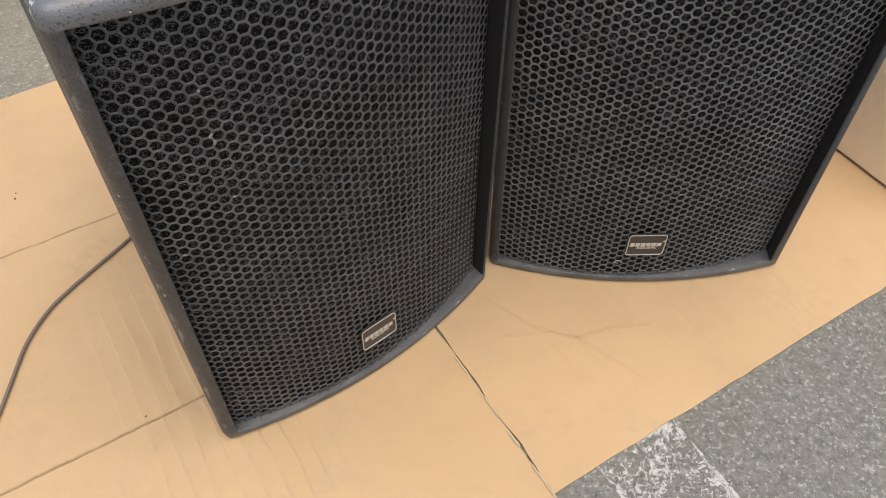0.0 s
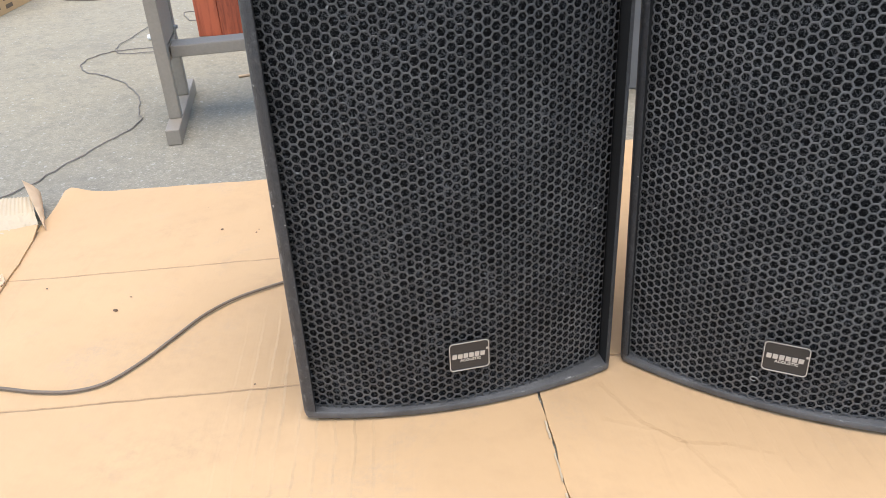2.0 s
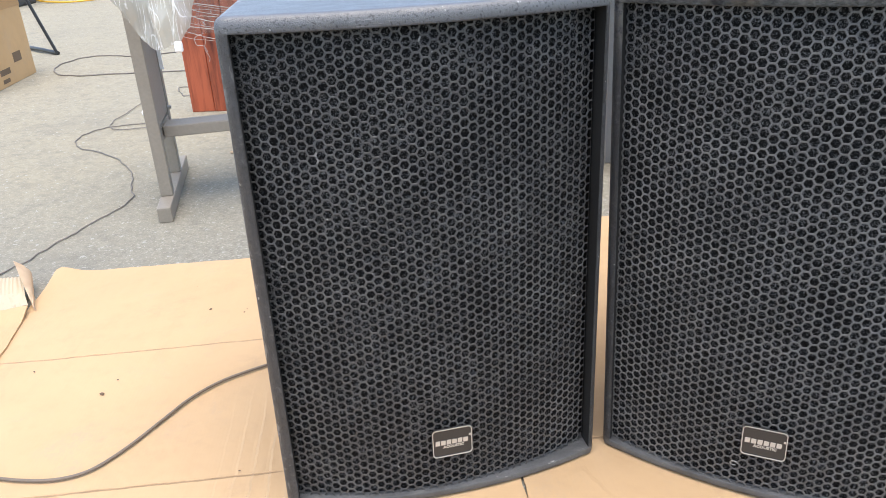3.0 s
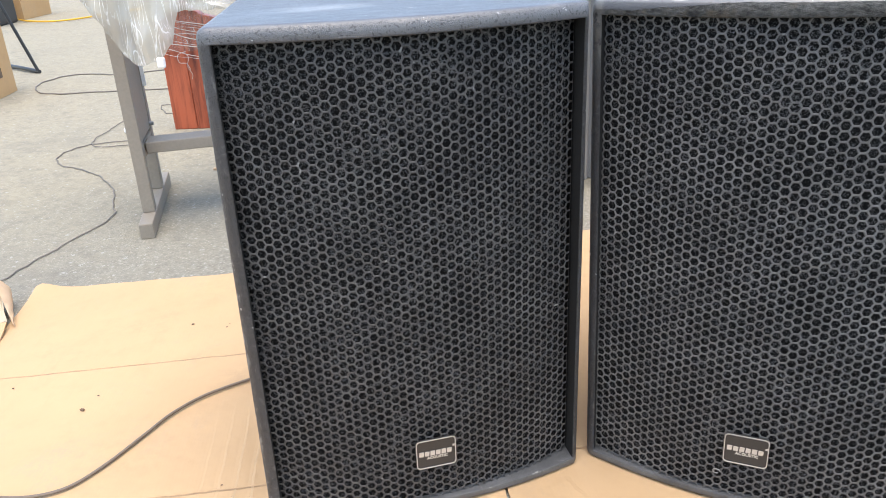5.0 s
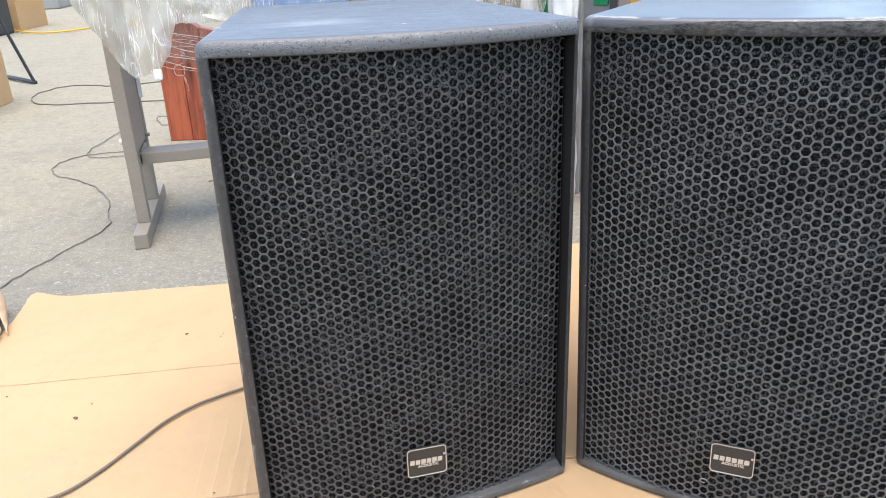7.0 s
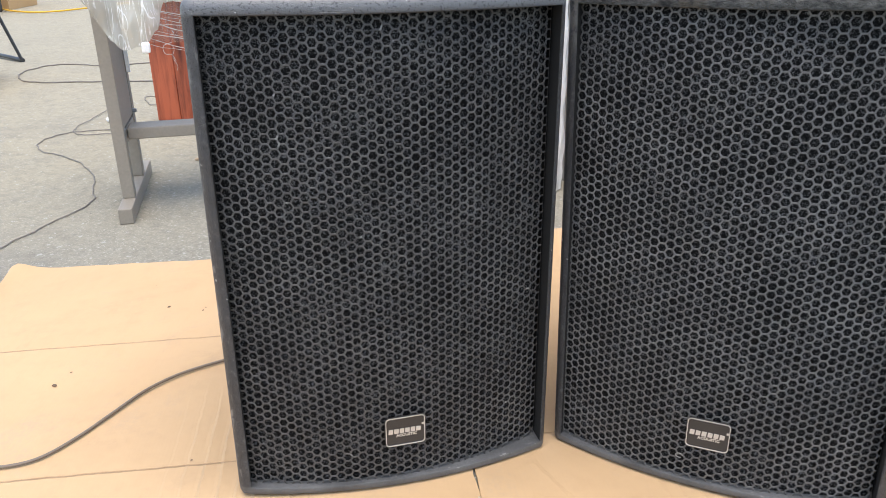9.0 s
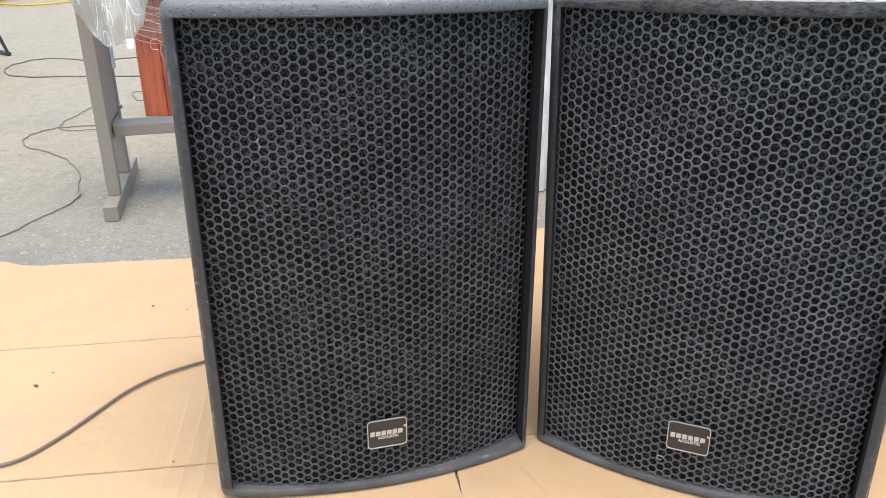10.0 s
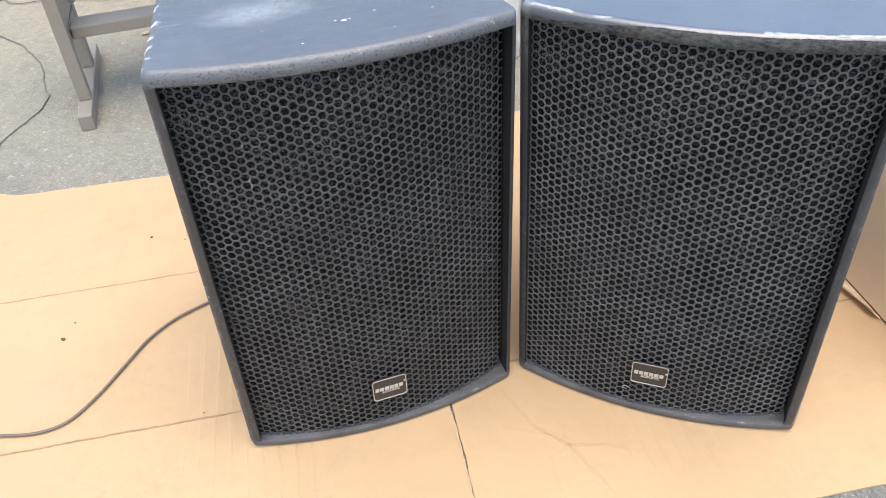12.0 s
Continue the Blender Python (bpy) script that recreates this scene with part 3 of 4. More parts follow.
# ---- loudspeakers ----
WIDE, HIGH, DEEP, BULGE, RIM, SIDE, SILL = 0.468, 0.6805, 0.47, 0.0365, 0.0195, 0.0155, 0.011
PITCH, STRAND, GRILLE_BOW = 0.0124, 0.0024, 0.923


def arc(x):
    return -BULGE * (1 - (2 * x / WIDE) ** 2)


def cabinet_body(flare):
    """Tapered box with a bowed front; the opening for the grille is sunk behind a rounded rim."""
    bm = bmesh.new()
    inner, cols = WIDE / 2 - SIDE, 16
    xs = [-WIDE / 2, *(-inner + 2 * inner * i / cols for i in range(cols + 1)), WIDE / 2]
    zs = [0.0, SILL, HIGH - RIM, HIGH]
    front = [[bm.verts.new((x, arc(x), z)) for x in xs] for z in zs]
    sunk = {}
    last = len(xs) - 1
    for j in range(3):
        for i in range(last):
            if not (j == 1 and 0 < i < last - 1):
                bm.faces.new((front[j][i], front[j][i + 1], front[j + 1][i + 1], front[j + 1][i]))
    loop = [(1, i) for i in range(1, last)] + [(2, i) for i in range(last - 1, 0, -1)]
    for j, i in loop:
        v = front[j][i].co
        sunk[j, i] = bm.verts.new((v.x, v.y + 0.05, v.z))
    for a, b in zip(loop, loop[1:] + loop[:1]):
        f = bm.faces.new((front[a[0]][a[1]], sunk[a], sunk[b], front[b[0]][b[1]]))
        # sill keeps the cabinet paint, the opening's other walls are near-black
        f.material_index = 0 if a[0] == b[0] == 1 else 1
    half = WIDE / 2 - 0.052
    back = [[bm.verts.new((x, DEEP, z - 0.0037)) for x in (-half, half)] for z in zs]
    for j in range(3):
        bm.faces.new((front[j][0], front[j + 1][0], back[j + 1][0], back[j][0]))
        bm.faces.new((front[j][last], back[j][1], back[j + 1][1], front[j + 1][last]))
        bm.faces.new((back[j][0], back[j + 1][0], back[j + 1][1], back[j][1]))
    bm.faces.new([*front[3], back[3][1], back[3][0]])
    bm.faces.new([back[0][0], back[0][1], *front[0][::-1]])
    bmesh.ops.recalc_face_normals(bm, faces=bm.faces)
    bm.normal_update()
    deep = set(sunk.values())
    hole = {front[j][i] for j, i in loop}
    outer = [e for e in bm.edges if len(e.link_faces) == 2 and e.calc_face_angle() > radians(35) and not (set(e.verts) & deep) and not set(e.verts) <= hole]
    low = [e for e in outer if all(v.co.z < 0.001 for v in e.verts) and not (e.verts[0].co.x * e.verts[1].co.x > 0 and abs(e.verts[0].co.y - e.verts[1].co.y) > 0.3)]
    bmesh.ops.bevel(bm, geom=[e for e in outer if e not in low], offset=0.0125, segments=6, affect="EDGES", profile=0.5)
    bm.normal_update()
    low = [e for e in bm.edges if len(e.link_faces) == 2 and e.calc_face_angle() > radians(35) and all(v.co.z < 0.001 for v in e.verts)]
    bmesh.ops.bevel(bm, geom=low, offset=0.0025, segments=2, affect="EDGES", profile=0.5)
    lip = [e for e in bm.edges if len(e.link_faces) == 2 and set(e.verts) <= hole]
    bmesh.ops.bevel(bm, geom=lip, offset=0.0025, segments=2, affect="EDGES", profile=0.5)
    # the sides spread a little towards the foot
    for v in bm.verts:
        if abs(v.co.x) > WIDE / 2 - SIDE * 0.6:
            foot = 1 - v.co.z / HIGH
            v.co.x += flare[1] * foot + flare[2] * (1 - foot) if v.co.x > 0 else -flare[0] * foot
    # a narrow border round the large faces keeps them flat in the light
    bmesh.ops.inset_individual(bm, faces=[f for f in bm.faces if f.calc_area() > 0.02], thickness=0.002)
    return bm


def behind(x):
    """The grille's surface: bowed a little more than the front, so that it lies deepest at the sides."""
    return -0.026 + GRILLE_BOW * x * x


def bent(run):
    """The x of a place so far along the bent sheet from its middle."""
    x, k = run, 2 * GRILLE_BOW
    for _ in range(6):
        x -= (0.5 * (x * math.sqrt(1 + (k * x) ** 2) + math.asinh(k * x) / k) - run) / math.sqrt(1 + (k * x) ** 2)
    return x


def grille_mesh(across, up):
    """Honeycomb of thin strands, bent to the cabinet's front; across and up shift the pattern, in steps."""
    bm = bmesh.new()
    big, hole = PITCH / math.sqrt(3), (PITCH - STRAND) / math.sqrt(3)
    half, right, low, high = WIDE / 2 - SIDE + 0.004, WIDE / 2 - SIDE - 0.003, SILL - 0.006, HIGH - RIM + 0.004
    step = big * 1.5
    cols = int(half * 1.05 / step) + 2
    for i in range(-cols, cols + 1):
        for j in range(-1, int(high / PITCH) + 1):
            cx, cz = (i + across) * step, (j + up + (0.5 if i % 2 else 0.0)) * PITCH
            if not low < cz < high or not -half - hole < bent(cx) < right + hole:
                continue
            rings = []
            for r, back in ((big, 0.0005), (hole + 0.0012, 0.0), (hole + 0.0005, 0.00012), (hole, 0.0005), (hole, 0.0012)):
                ring = []
                for k in range(6):
                    a = math.pi * k / 3
                    x = max(-half, min(right, bent(cx + r * math.cos(a))))
                    ring.append(bm.verts.new((x, behind(x) + back, cz + r * math.sin(a))))
                rings.append(ring)
            for r, q in zip(rings, rings[1:]):
                for k in range(6):
                    bm.faces.new((r[k], r[(k + 1) % 6], q[(k + 1) % 6], q[k]))
    return bm


def foam_sheet():
    bm = bmesh.new()
    cols, half = 20, WIDE / 2 - SIDE - 0.001
    rows = [[], []]
    for i in range(cols + 1):
        x = -half + (2 * half - 0.004) * i / cols
        for row, z in zip(rows, (0.006, HIGH - 0.012)):
            row.append((bm.verts.new((x, behind(x) + 0.0065, z)), bm.verts.new((x, behind(x) + 0.012, z))))
    lo, hi = rows
    for i in range(cols):
        for s, flip in ((0, False), (1, True)):
            f = (lo[i][s], lo[i + 1][s], hi[i + 1][s], hi[i][s])
            bm.faces.new(f[::-1] if flip else f)
    return bm


def rounded_plate(wide, high, radius, thick, bm=None, at=(0, 0, 0), hole=0.0):
    """A plate that faces -y with rounded corners; hole: width of the border that is left round an opening."""
    bm = bm or bmesh.new()

    def ring(shrink, y):
        pts = []
        for k in range(24):
            a = 2 * math.pi * (k + 0.5) / 24
            sx, sz = (1 if math.cos(a) > 0 else -1), (1 if math.sin(a) > 0 else -1)
            r = max(0.0005, radius - shrink)
            pts.append(bm.verts.new((at[0] + sx * (wide / 2 - radius) + r * math.cos(a), at[1] + y, at[2] + sz * (high / 2 - radius) + r * math.sin(a))))
        return pts
    back, front = ring(0, 0), ring(0, -thick)
    loops = [back, front]
    if hole:
        loops += [ring(hole, -thick), ring(hole, 0)]
    for r, q in zip(loops, loops[1:]):
        for k in range(24):
            bm.faces.new((r[k], r[(k + 1) % 24], q[(k + 1) % 24], q[k]))
    if not hole:
        bm.faces.new(front)
    bmesh.ops.recalc_face_normals(bm, faces=bm.faces)
    return bm


def lettering(words, size, thick):
    """Raised letters in silver, centred, in the x-y plane."""
    curve = bpy.data.curves.new("lettering", "FONT")
    curve.body, curve.size, curve.extrude, curve.align_x, curve.resolution_u, curve.offset = words, size, thick, "CENTER", 2, 0.0002
    ob = bpy.data.objects.new("lettering", curve)
    scene.collection.objects.link(ob)
    me = bpy.data.meshes.new_from_object(ob.evaluated_get(bpy.context.evaluated_depsgraph_get()))
    bpy.data.objects.remove(ob)
    me.materials.clear()
    me.materials.append(M["silver"])
    return me


FOAM = None


def loudspeaker(m, paint, grille, label, bx, bz, flare, skew, across, up):
    global FOAM
    sp = thing("loudspeaker", label, "loudspeaker", m, "loudspeakers")
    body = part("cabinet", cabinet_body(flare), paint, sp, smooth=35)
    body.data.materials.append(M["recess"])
    FOAM = FOAM or mesh_of("foam", foam_sheet(), "foam", 40)
    part("grille", grille_mesh(across, up), grille, sp, "black honeycomb metal grille with dust", m=skew)
    part("foam_lining", FOAM, "", sp, "black acoustic foam", m=skew)
    y = behind(0) - 0.001
    badge = part("badge", rounded_plate(0.0570, 0.0465, 0.006, 0.003), "badge", sp, "dark grey badge with a silver border", m=skew @ pose(bx, y, bz))
    part("border", rounded_plate(0.0570, 0.0465, 0.006, 0.0012, hole=0.0011), "silver", badge, m=pose(0, -0.003, 0))
    bm = bmesh.new()
    for k in range(6):
        x = -0.0212 + 0.0080 * k
        slab = [(x - 0.0034, -0.0026), (x + 0.0030, -0.0026), (x + 0.0036, 0.0040 if k % 2 else 0.0046), (x - 0.0028, 0.0046)]
        low = [bm.verts.new((a, -0.0030, b)) for a, b in slab]
        top = [bm.verts.new((a, -0.0039, b)) for a, b in slab]
        bm.faces.new(top)
        for q in range(4):
            bm.faces.new((low[q], low[(q + 1) % 4], top[(q + 1) % 4], top[q]))
    bmesh.ops.recalc_face_normals(bm, faces=bm.faces)
    box(0.003, 0.0006, 0.003, (0.0255, -0.0033, 0.0065), bm=bm)
    tagged(part("wordmark", bm, "silver", badge, "silver logo bars"), kind="stuff")
    part("lettering", lettering("ACOUSTIC", 0.0060, 0.0004), "", badge, m=pose(0.0015, -0.0033, -0.0084, 90, 0, 0))
    return sp


loudspeaker(pose(-0.0386, 0.7224, 0.0034, 0.4, 0.45, 41.7), "paint", "grille", "black textured loudspeaker with honeycomb grille, dust smear on top", 0.0011, 0.0904, (0.0025, -0.0035, -0.005), pose(0, -0.0035, 0, -0.4, 0, 1.36), 0.393, 0.28)
right = loudspeaker(pose(0.3683, 0.9120, 0.0034, 0.5, -0.45, 3.0), "paint_worn", "grille_bright", "black loudspeaker with honeycomb grille and chipped bare top edge", -0.0019, 0.092, (0.0, 0.003, 0.0), pose(0, -0.006, 0, -0.5, 0.2, 1.78), 0.69, 0.285)

# a small ring caught on the grille
ring = [(-0.036 + 0.0048 * math.cos(a), behind(-0.036) - 0.0075 - 0.001 * math.sin(a), 0.046 + 0.0042 * math.sin(a)) for a in (math.pi * k / 6 for k in range(11))]
part("wire_ring", tube(ring, 0.0007, 5, 3), "steel_pale", right, "small pale ring of wire on the grille", smooth=60)

# ---- cables ----
cable = part("power_cable", tube([(-1.517, 0.290, 0.004), (-1.144, 0.302, 0.004), (-0.861, 0.354, 0.004), (-0.684, 0.408, 0.004), (-0.626, 0.428, 0.004), (-0.579, 0.454, 0.004), (-0.550, 0.493, 0.004), (-0.543, 0.556, 0.004),
             (-0.547, 0.630, 0.004), (-0.551, 0.702, 0.004), (-0.540, 0.763, 0.004), (-0.519, 0.809, 0.004), (-0.495, 0.851, 0.004), (-0.453, 0.928, 0.004), (-0.415, 1.037, 0.004), (-0.348, 1.147, 0.01)], 0.0027), "cable", smooth=60)
tagged(cable, "dark grey power cable curving over cardboard", "cable", "cables")
G = GROUND + 0.004
cable = part("power_cable", tube([(x, y, G) for x, y in ((-1.480, 0.560), (-1.425, 0.700), (-1.404, 0.859), (-1.409, 0.966), (-1.435, 1.058), (-1.454, 1.144), (-1.473, 1.219), (-1.506, 1.369), (-1.601, 1.465), (-1.729, 1.570), (-1.874, 1.653), (-2.038, 1.700), (-2.169, 1.713),
             (-2.269, 1.763), (-2.323, 1.844), (-2.332, 1.928), (-2.296, 1.991), (-2.162, 2.089), (-1.891, 2.196))], 0.0021, kink=0.010), "cable_dusty", smooth=60)
tagged(cable, "dusty black cable winding over the asphalt", "cable", "cables")
cable = part("power_cable", tube([(x, y, G + 0.002) for x, y in ((-1.891, 2.101), (-2.152, 2.002), (-2.216, 1.955), (-2.288, 1.949), (-2.376, 2.029), (-2.431, 2.136), (-2.516, 2.296), (-2.653, 2.535))], 0.0021, kink=0.010), "cable_dusty", smooth=60)
tagged(cable, "dusty black cable looped beside a table leg", "cable", "cables")
cable = part("power_cable", tube([(x, y, G) for x, y in ((-3.046, 3.485), (-3.400, 3.378), (-3.508, 3.223), (-3.645, 3.169), (-3.823, 3.150), (-3.902, 3.041), (-3.835, 2.831), (-3.690, 2.707), (-3.525, 2.644), (-3.365, 2.686), (-3.168, 2.812), (-2.785, 2.993))], 0.0036, kink=0.02), "cable_dusty", smooth=60)
tagged(cable, "dusty black cable in a wide loop on asphalt", "cable", "cables")

# ---- torn corner of the third sheet ----
def patch(rows, bend, thick, nu=24, nv=8):
    """A bent piece of board between a lower and an upper line of two points each."""
    (a, b), (c, d) = [[Vector(p) for p in row] for row in rows]
    bm = bmesh.new()
    grid = [[], []]
    for k, off in enumerate((0.0, thick)):
        for j in range(nv + 1):
            v = j / nv
            row = []
            for i in range(nu + 1):
                u = i / nu
                p = a.lerp(b, u).lerp(c.lerp(d, u), v)
                row.append(bm.verts.new(p + Vector(bend(u, v)) - Vector((0, 0, off))))
            grid[k].append(row)
    up, low = grid
    for j in range(nv):
        for i in range(nu):
            bm.faces.new((up[j][i], up[j][i + 1], up[j + 1][i + 1], up[j + 1][i]))
            bm.faces.new((low[j][i], low[j + 1][i], low[j + 1][i + 1], low[j][i + 1]))
    rim = [*((0, i) for i in range(nu)), *((j, nu) for j in range(nv)), *((nv, i) for i in range(nu, 0, -1)), *((j, 0) for j in range(nv, 0, -1))]
    for p, q in zip(rim, rim[1:] + rim[:1]):
        bm.faces.new((up[p[0]][p[1]], low[p[0]][p[1]], low[q[0]][q[1]], up[q[0]][q[1]]))
    bmesh.ops.recalc_face_normals(bm, faces=bm.faces)
    return bm


def world_part(name, bm, material, parent, label="", smooth=None):
    """A part whose mesh is given in the world's metres."""
    ob = part(name, bm, material, parent, label, smooth)
    bpy.context.view_layer.update()
    ob.matrix_parent_inverse = parent.matrix_world.inverted()
    return ob


torn = thing("torn_cardboard_flap", "torn cardboard corner folded up with bare corrugation", "cardboard", pose(-1.235, 0.813, 0))
world_part("folded_flap", patch([((-1.128, 0.798, 0.006), (-1.268, 0.885, 0.004)), ((-1.134, 0.798, 0.01), (-1.265, 0.856, 0.074))],
           lambda u, v: (0.010 * math.sin(math.pi * v) * u, 0.012 * math.sin(math.pi * v) * u, 0.006 * noise.noise((u * 9, v * 4, 2))), 0.0035), "carton_pale", torn, smooth=50)
world_part("corrugation", patch([((-1.346, 0.710, 0.01), (-1.162, 0.801, 0.012)), ((-1.412, 0.781, 0.022), (-1.258, 0.863, 0.03))],
           lambda u, v: (0.006 * noise.noise((u * 30, v, 5)) * (v < 0.05), -0.014 * noise.noise((u * 11, 0, 5)) * (1 - v), 0.0011 * math.sin(u * 120) * min(1, v * 2.5) + 0.004 * math.sin(v * 3)), 0.003, 120, 8), "carton_bare", torn, "pale bare corrugated paper", smooth=70)
world_part("torn_liner", patch([((-1.197, 0.722, 0.01), (-1.150, 0.797, 0.012)), ((-1.290, 0.745, 0.016), (-1.197, 0.822, 0.022))],
           lambda u, v: (0.012 * noise.noise((u * 14, 2, 5)) * (1 - v), -0.010 * noise.noise((u * 21, 0, 8)) * (1 - v), 0.004 * noise.noise((u * 6, v * 5, 3))), 0.0015, 40, 8), "carton_bare", torn, "torn paper liner", smooth=60)
chip = part("paper_scrap", patch([((-1.017, 0.613, 0.006), (-0.987, 0.598, 0.006)), ((-1.021, 0.625, 0.012), (-0.991, 0.611, 0.009))], lambda u, v: (0, 0, 0.005 * noise.noise((u * 7, v * 5, 1))), 0.002, 8, 4), "carton_pale", smooth=50)
tagged(chip, "small torn scrap of cardboard on the sheet's edge", "scrap")

# ---- table with film ----
FOOT = (-1.271, 1.304)
ALONG = pose(FOOT[0], FOOT[1], GROUND, 0, 0, 41.4) @ Matrix.Scale(0.965, 4)
table = thing("work_table", "grey-brown steel work table on square-tube legs", "table", ALONG)
# in the table's plane x runs along it, y back along the foot
for x in (0.0, 1.0):
    part("foot", box(0.04, 0.53, 0.046, (x, 0.265, 0), 0.003), "steel", table)
    for y in (0.12, 0.355):
        part("leg", box(0.036, 0.036, 0.70, (x, y, 0.046), 0.003), "steel", table)
    part("gusset", box(0.03, 0.2, 0.04, (x, 0.237, 0.2), 0.002), "steel", table)
    part("channel", box(0.03, 0.21, 0.49, (x, 0.2375, 0.25), 0.002), "steel", table)
bolt = bmesh.new()
bmesh.ops.create_cone(bolt, segments=8, radius1=0.006, radius2=0.006, depth=0.012, cap_ends=True, matrix=pose(0.023, 0.335, 0.262, 0, 90, 0))
part("bolt", bolt, "steel_pale", table, "pale steel bolt")
part("brace", box(0.964, 0.085, 0.034, (0.5, 0.205, 0.209), 0.003), "steel", table)
part("tabletop", box(1.3, 0.30, 0.03, (0.6, 0.24, 0.746), 0.003), "steel", table)


def drape(left, right, hem, top, folds, seed, nu=110, nv=60):
    """Film hanging in the plane of the table's front: left(v), right(v) give the sides, hem(u) the lower edge."""
    bm = bmesh.new()
    rows = []
    for j in range(nv + 1):
        v = j / nv
        row = []
        for i in range(nu + 1):
            u = i / nu
            x = left(v) + (right(v) - left(v)) * u
            z = top + (hem(u) - top) * v
            wide = right(v) - left(v)
            y = -0.068 - 0.6 * folds * v * (0.5 + 0.5 * math.sin(x * 62 + 5 * noise.noise((x * 6, z * 3, seed)))) - 0.022 * v * noise.noise((x * 9, z * 5, seed + 2)) - 0.010 * noise.noise((x * 38, z * 15, seed + 4)) * v
            row.append(bm.verts.new((x + 0.006 * noise.noise((z * 25, seed, u * 3)), y, z + 0.006 * noise.noise((x * 40, seed, 3)) * v)))
        rows.append(row)
    for r, q in zip(rows, rows[1:]):
        for i in range(nu):
            bm.faces.new((r[i], r[i + 1], q[i + 1], q[i]))
    return bm


def along(points):
    """A line through (u, value) pairs."""
    def value(u):
        for (a, p), (b, q) in zip(points, points[1:]):
            if u <= b:
                t = max(0.0, min(1.0, (u - a) / (b - a)))
                return p + (q - p) * t * t * (3 - 2 * t)
        return points[-1][1]
    return value


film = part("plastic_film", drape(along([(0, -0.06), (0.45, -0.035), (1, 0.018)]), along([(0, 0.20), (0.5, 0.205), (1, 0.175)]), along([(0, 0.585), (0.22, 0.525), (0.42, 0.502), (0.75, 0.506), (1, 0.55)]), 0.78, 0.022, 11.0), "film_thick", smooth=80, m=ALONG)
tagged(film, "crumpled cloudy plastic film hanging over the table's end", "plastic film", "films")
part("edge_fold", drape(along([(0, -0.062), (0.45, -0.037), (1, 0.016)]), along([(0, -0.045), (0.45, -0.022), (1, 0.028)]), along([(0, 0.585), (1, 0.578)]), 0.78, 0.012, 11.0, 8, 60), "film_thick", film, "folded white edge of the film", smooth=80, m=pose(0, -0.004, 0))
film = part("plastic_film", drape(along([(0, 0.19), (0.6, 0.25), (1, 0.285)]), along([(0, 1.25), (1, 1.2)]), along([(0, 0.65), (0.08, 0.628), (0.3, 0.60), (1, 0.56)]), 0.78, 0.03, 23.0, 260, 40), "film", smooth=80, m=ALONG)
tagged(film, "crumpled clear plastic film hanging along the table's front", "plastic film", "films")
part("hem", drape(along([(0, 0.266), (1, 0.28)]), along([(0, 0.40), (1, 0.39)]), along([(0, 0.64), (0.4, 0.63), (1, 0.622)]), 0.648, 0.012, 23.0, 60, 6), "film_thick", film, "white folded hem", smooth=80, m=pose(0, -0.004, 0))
adapter = part("power_adapter", box(0.021, 0.016, 0.028, (0.138, -0.098, 0.494), 0.005), "white", m=ALONG)
tagged(adapter, "small white power adapter hanging on the film", "adapter")
strip = part("white_strip", box(0.011, 0.004, 0.10, (0.028, 0.31, 0.385), 0.001), "white", m=ALONG)
tagged(strip, "narrow white plastic strip on the table leg", "strip")

# what stands under the film
bin_ = thing("blue_crate", "blue plastic crate seen through film under the table", "crate", ALONG @ pose(0.53, 0.2, 0))
part("body", box(0.27, 0.3, 0.73, (0, 0, 0), 0.02, 3), "blue", bin_)
part("rim", box(0.29, 0.32, 0.02, (0, 0, 0.69), 0.006), "blue", bin_)


# ---- cartons ----
def carton(m, sx, sy, sz, label, material="carton", tape=True):
    """A closed carton; its front is towards -y."""
    t = thing("cardboard_carton", label, "carton", m, "cartons")
    g = 0.0015
    part("body", box(sx, sy, sz - 0.006, (0, 0, 0), 0.003), material, t)
    for k in (-1, 1):
        part("flap", box(sx - 0.004, sy / 2 - g, 0.006, (0, k * (sy / 4 + g / 2), sz - 0.006), 0.002), material, t)
    if tape:
        part("tape", box(sx + 0.004, 0.05, 0.0015, (0, 0, sz), 0), "tape", t)
        part("tape", box(0.0015, 0.05, 0.07, (sx / 2 + 0.001, 0, sz - 0.07), 0), "tape", t)
    return t


tan = carton(ALONG @ pose(0.86, 0.3, 0), 0.36, 0.34, 0.735, "tan carton with amber tape seen through film under the table", "carton_pale", False)
part("amber_tape", box(0.2, 0.0015, 0.045, (0.06, -0.171, 0.62)), "yellow_tape", tan)

torn_box = carton(spread(1.81 + 0.26, 0.68, 0.004), 0.52, 0.86, 0.36, "large tan carton with a torn lower edge standing on cardboard", "carton_light", False)
# torn lower edge: curled strips along the foot of the near side
for k, (v, long, high) in enumerate(((0.10, 0.11, 0.03), (-0.02, 0.06, 0.02), (-0.20, 0.13, 0.022))):
    part("torn_strip", patch([((-0.262, v + long, 0.001), (-0.262, v, 0.001)), ((-0.268 - high, v + long * 0.8, high * 0.5), (-0.264 - high * 0.5, v + 0.01, high * 0.7))],
         lambda u, w: (-0.008 * math.sin(3 * w), 0.006 * noise.noise((u * 9, w * 3, k)), 0.006 * math.sin(math.pi * w)), 0.003, 14, 6), "carton_light", torn_box, smooth=50)

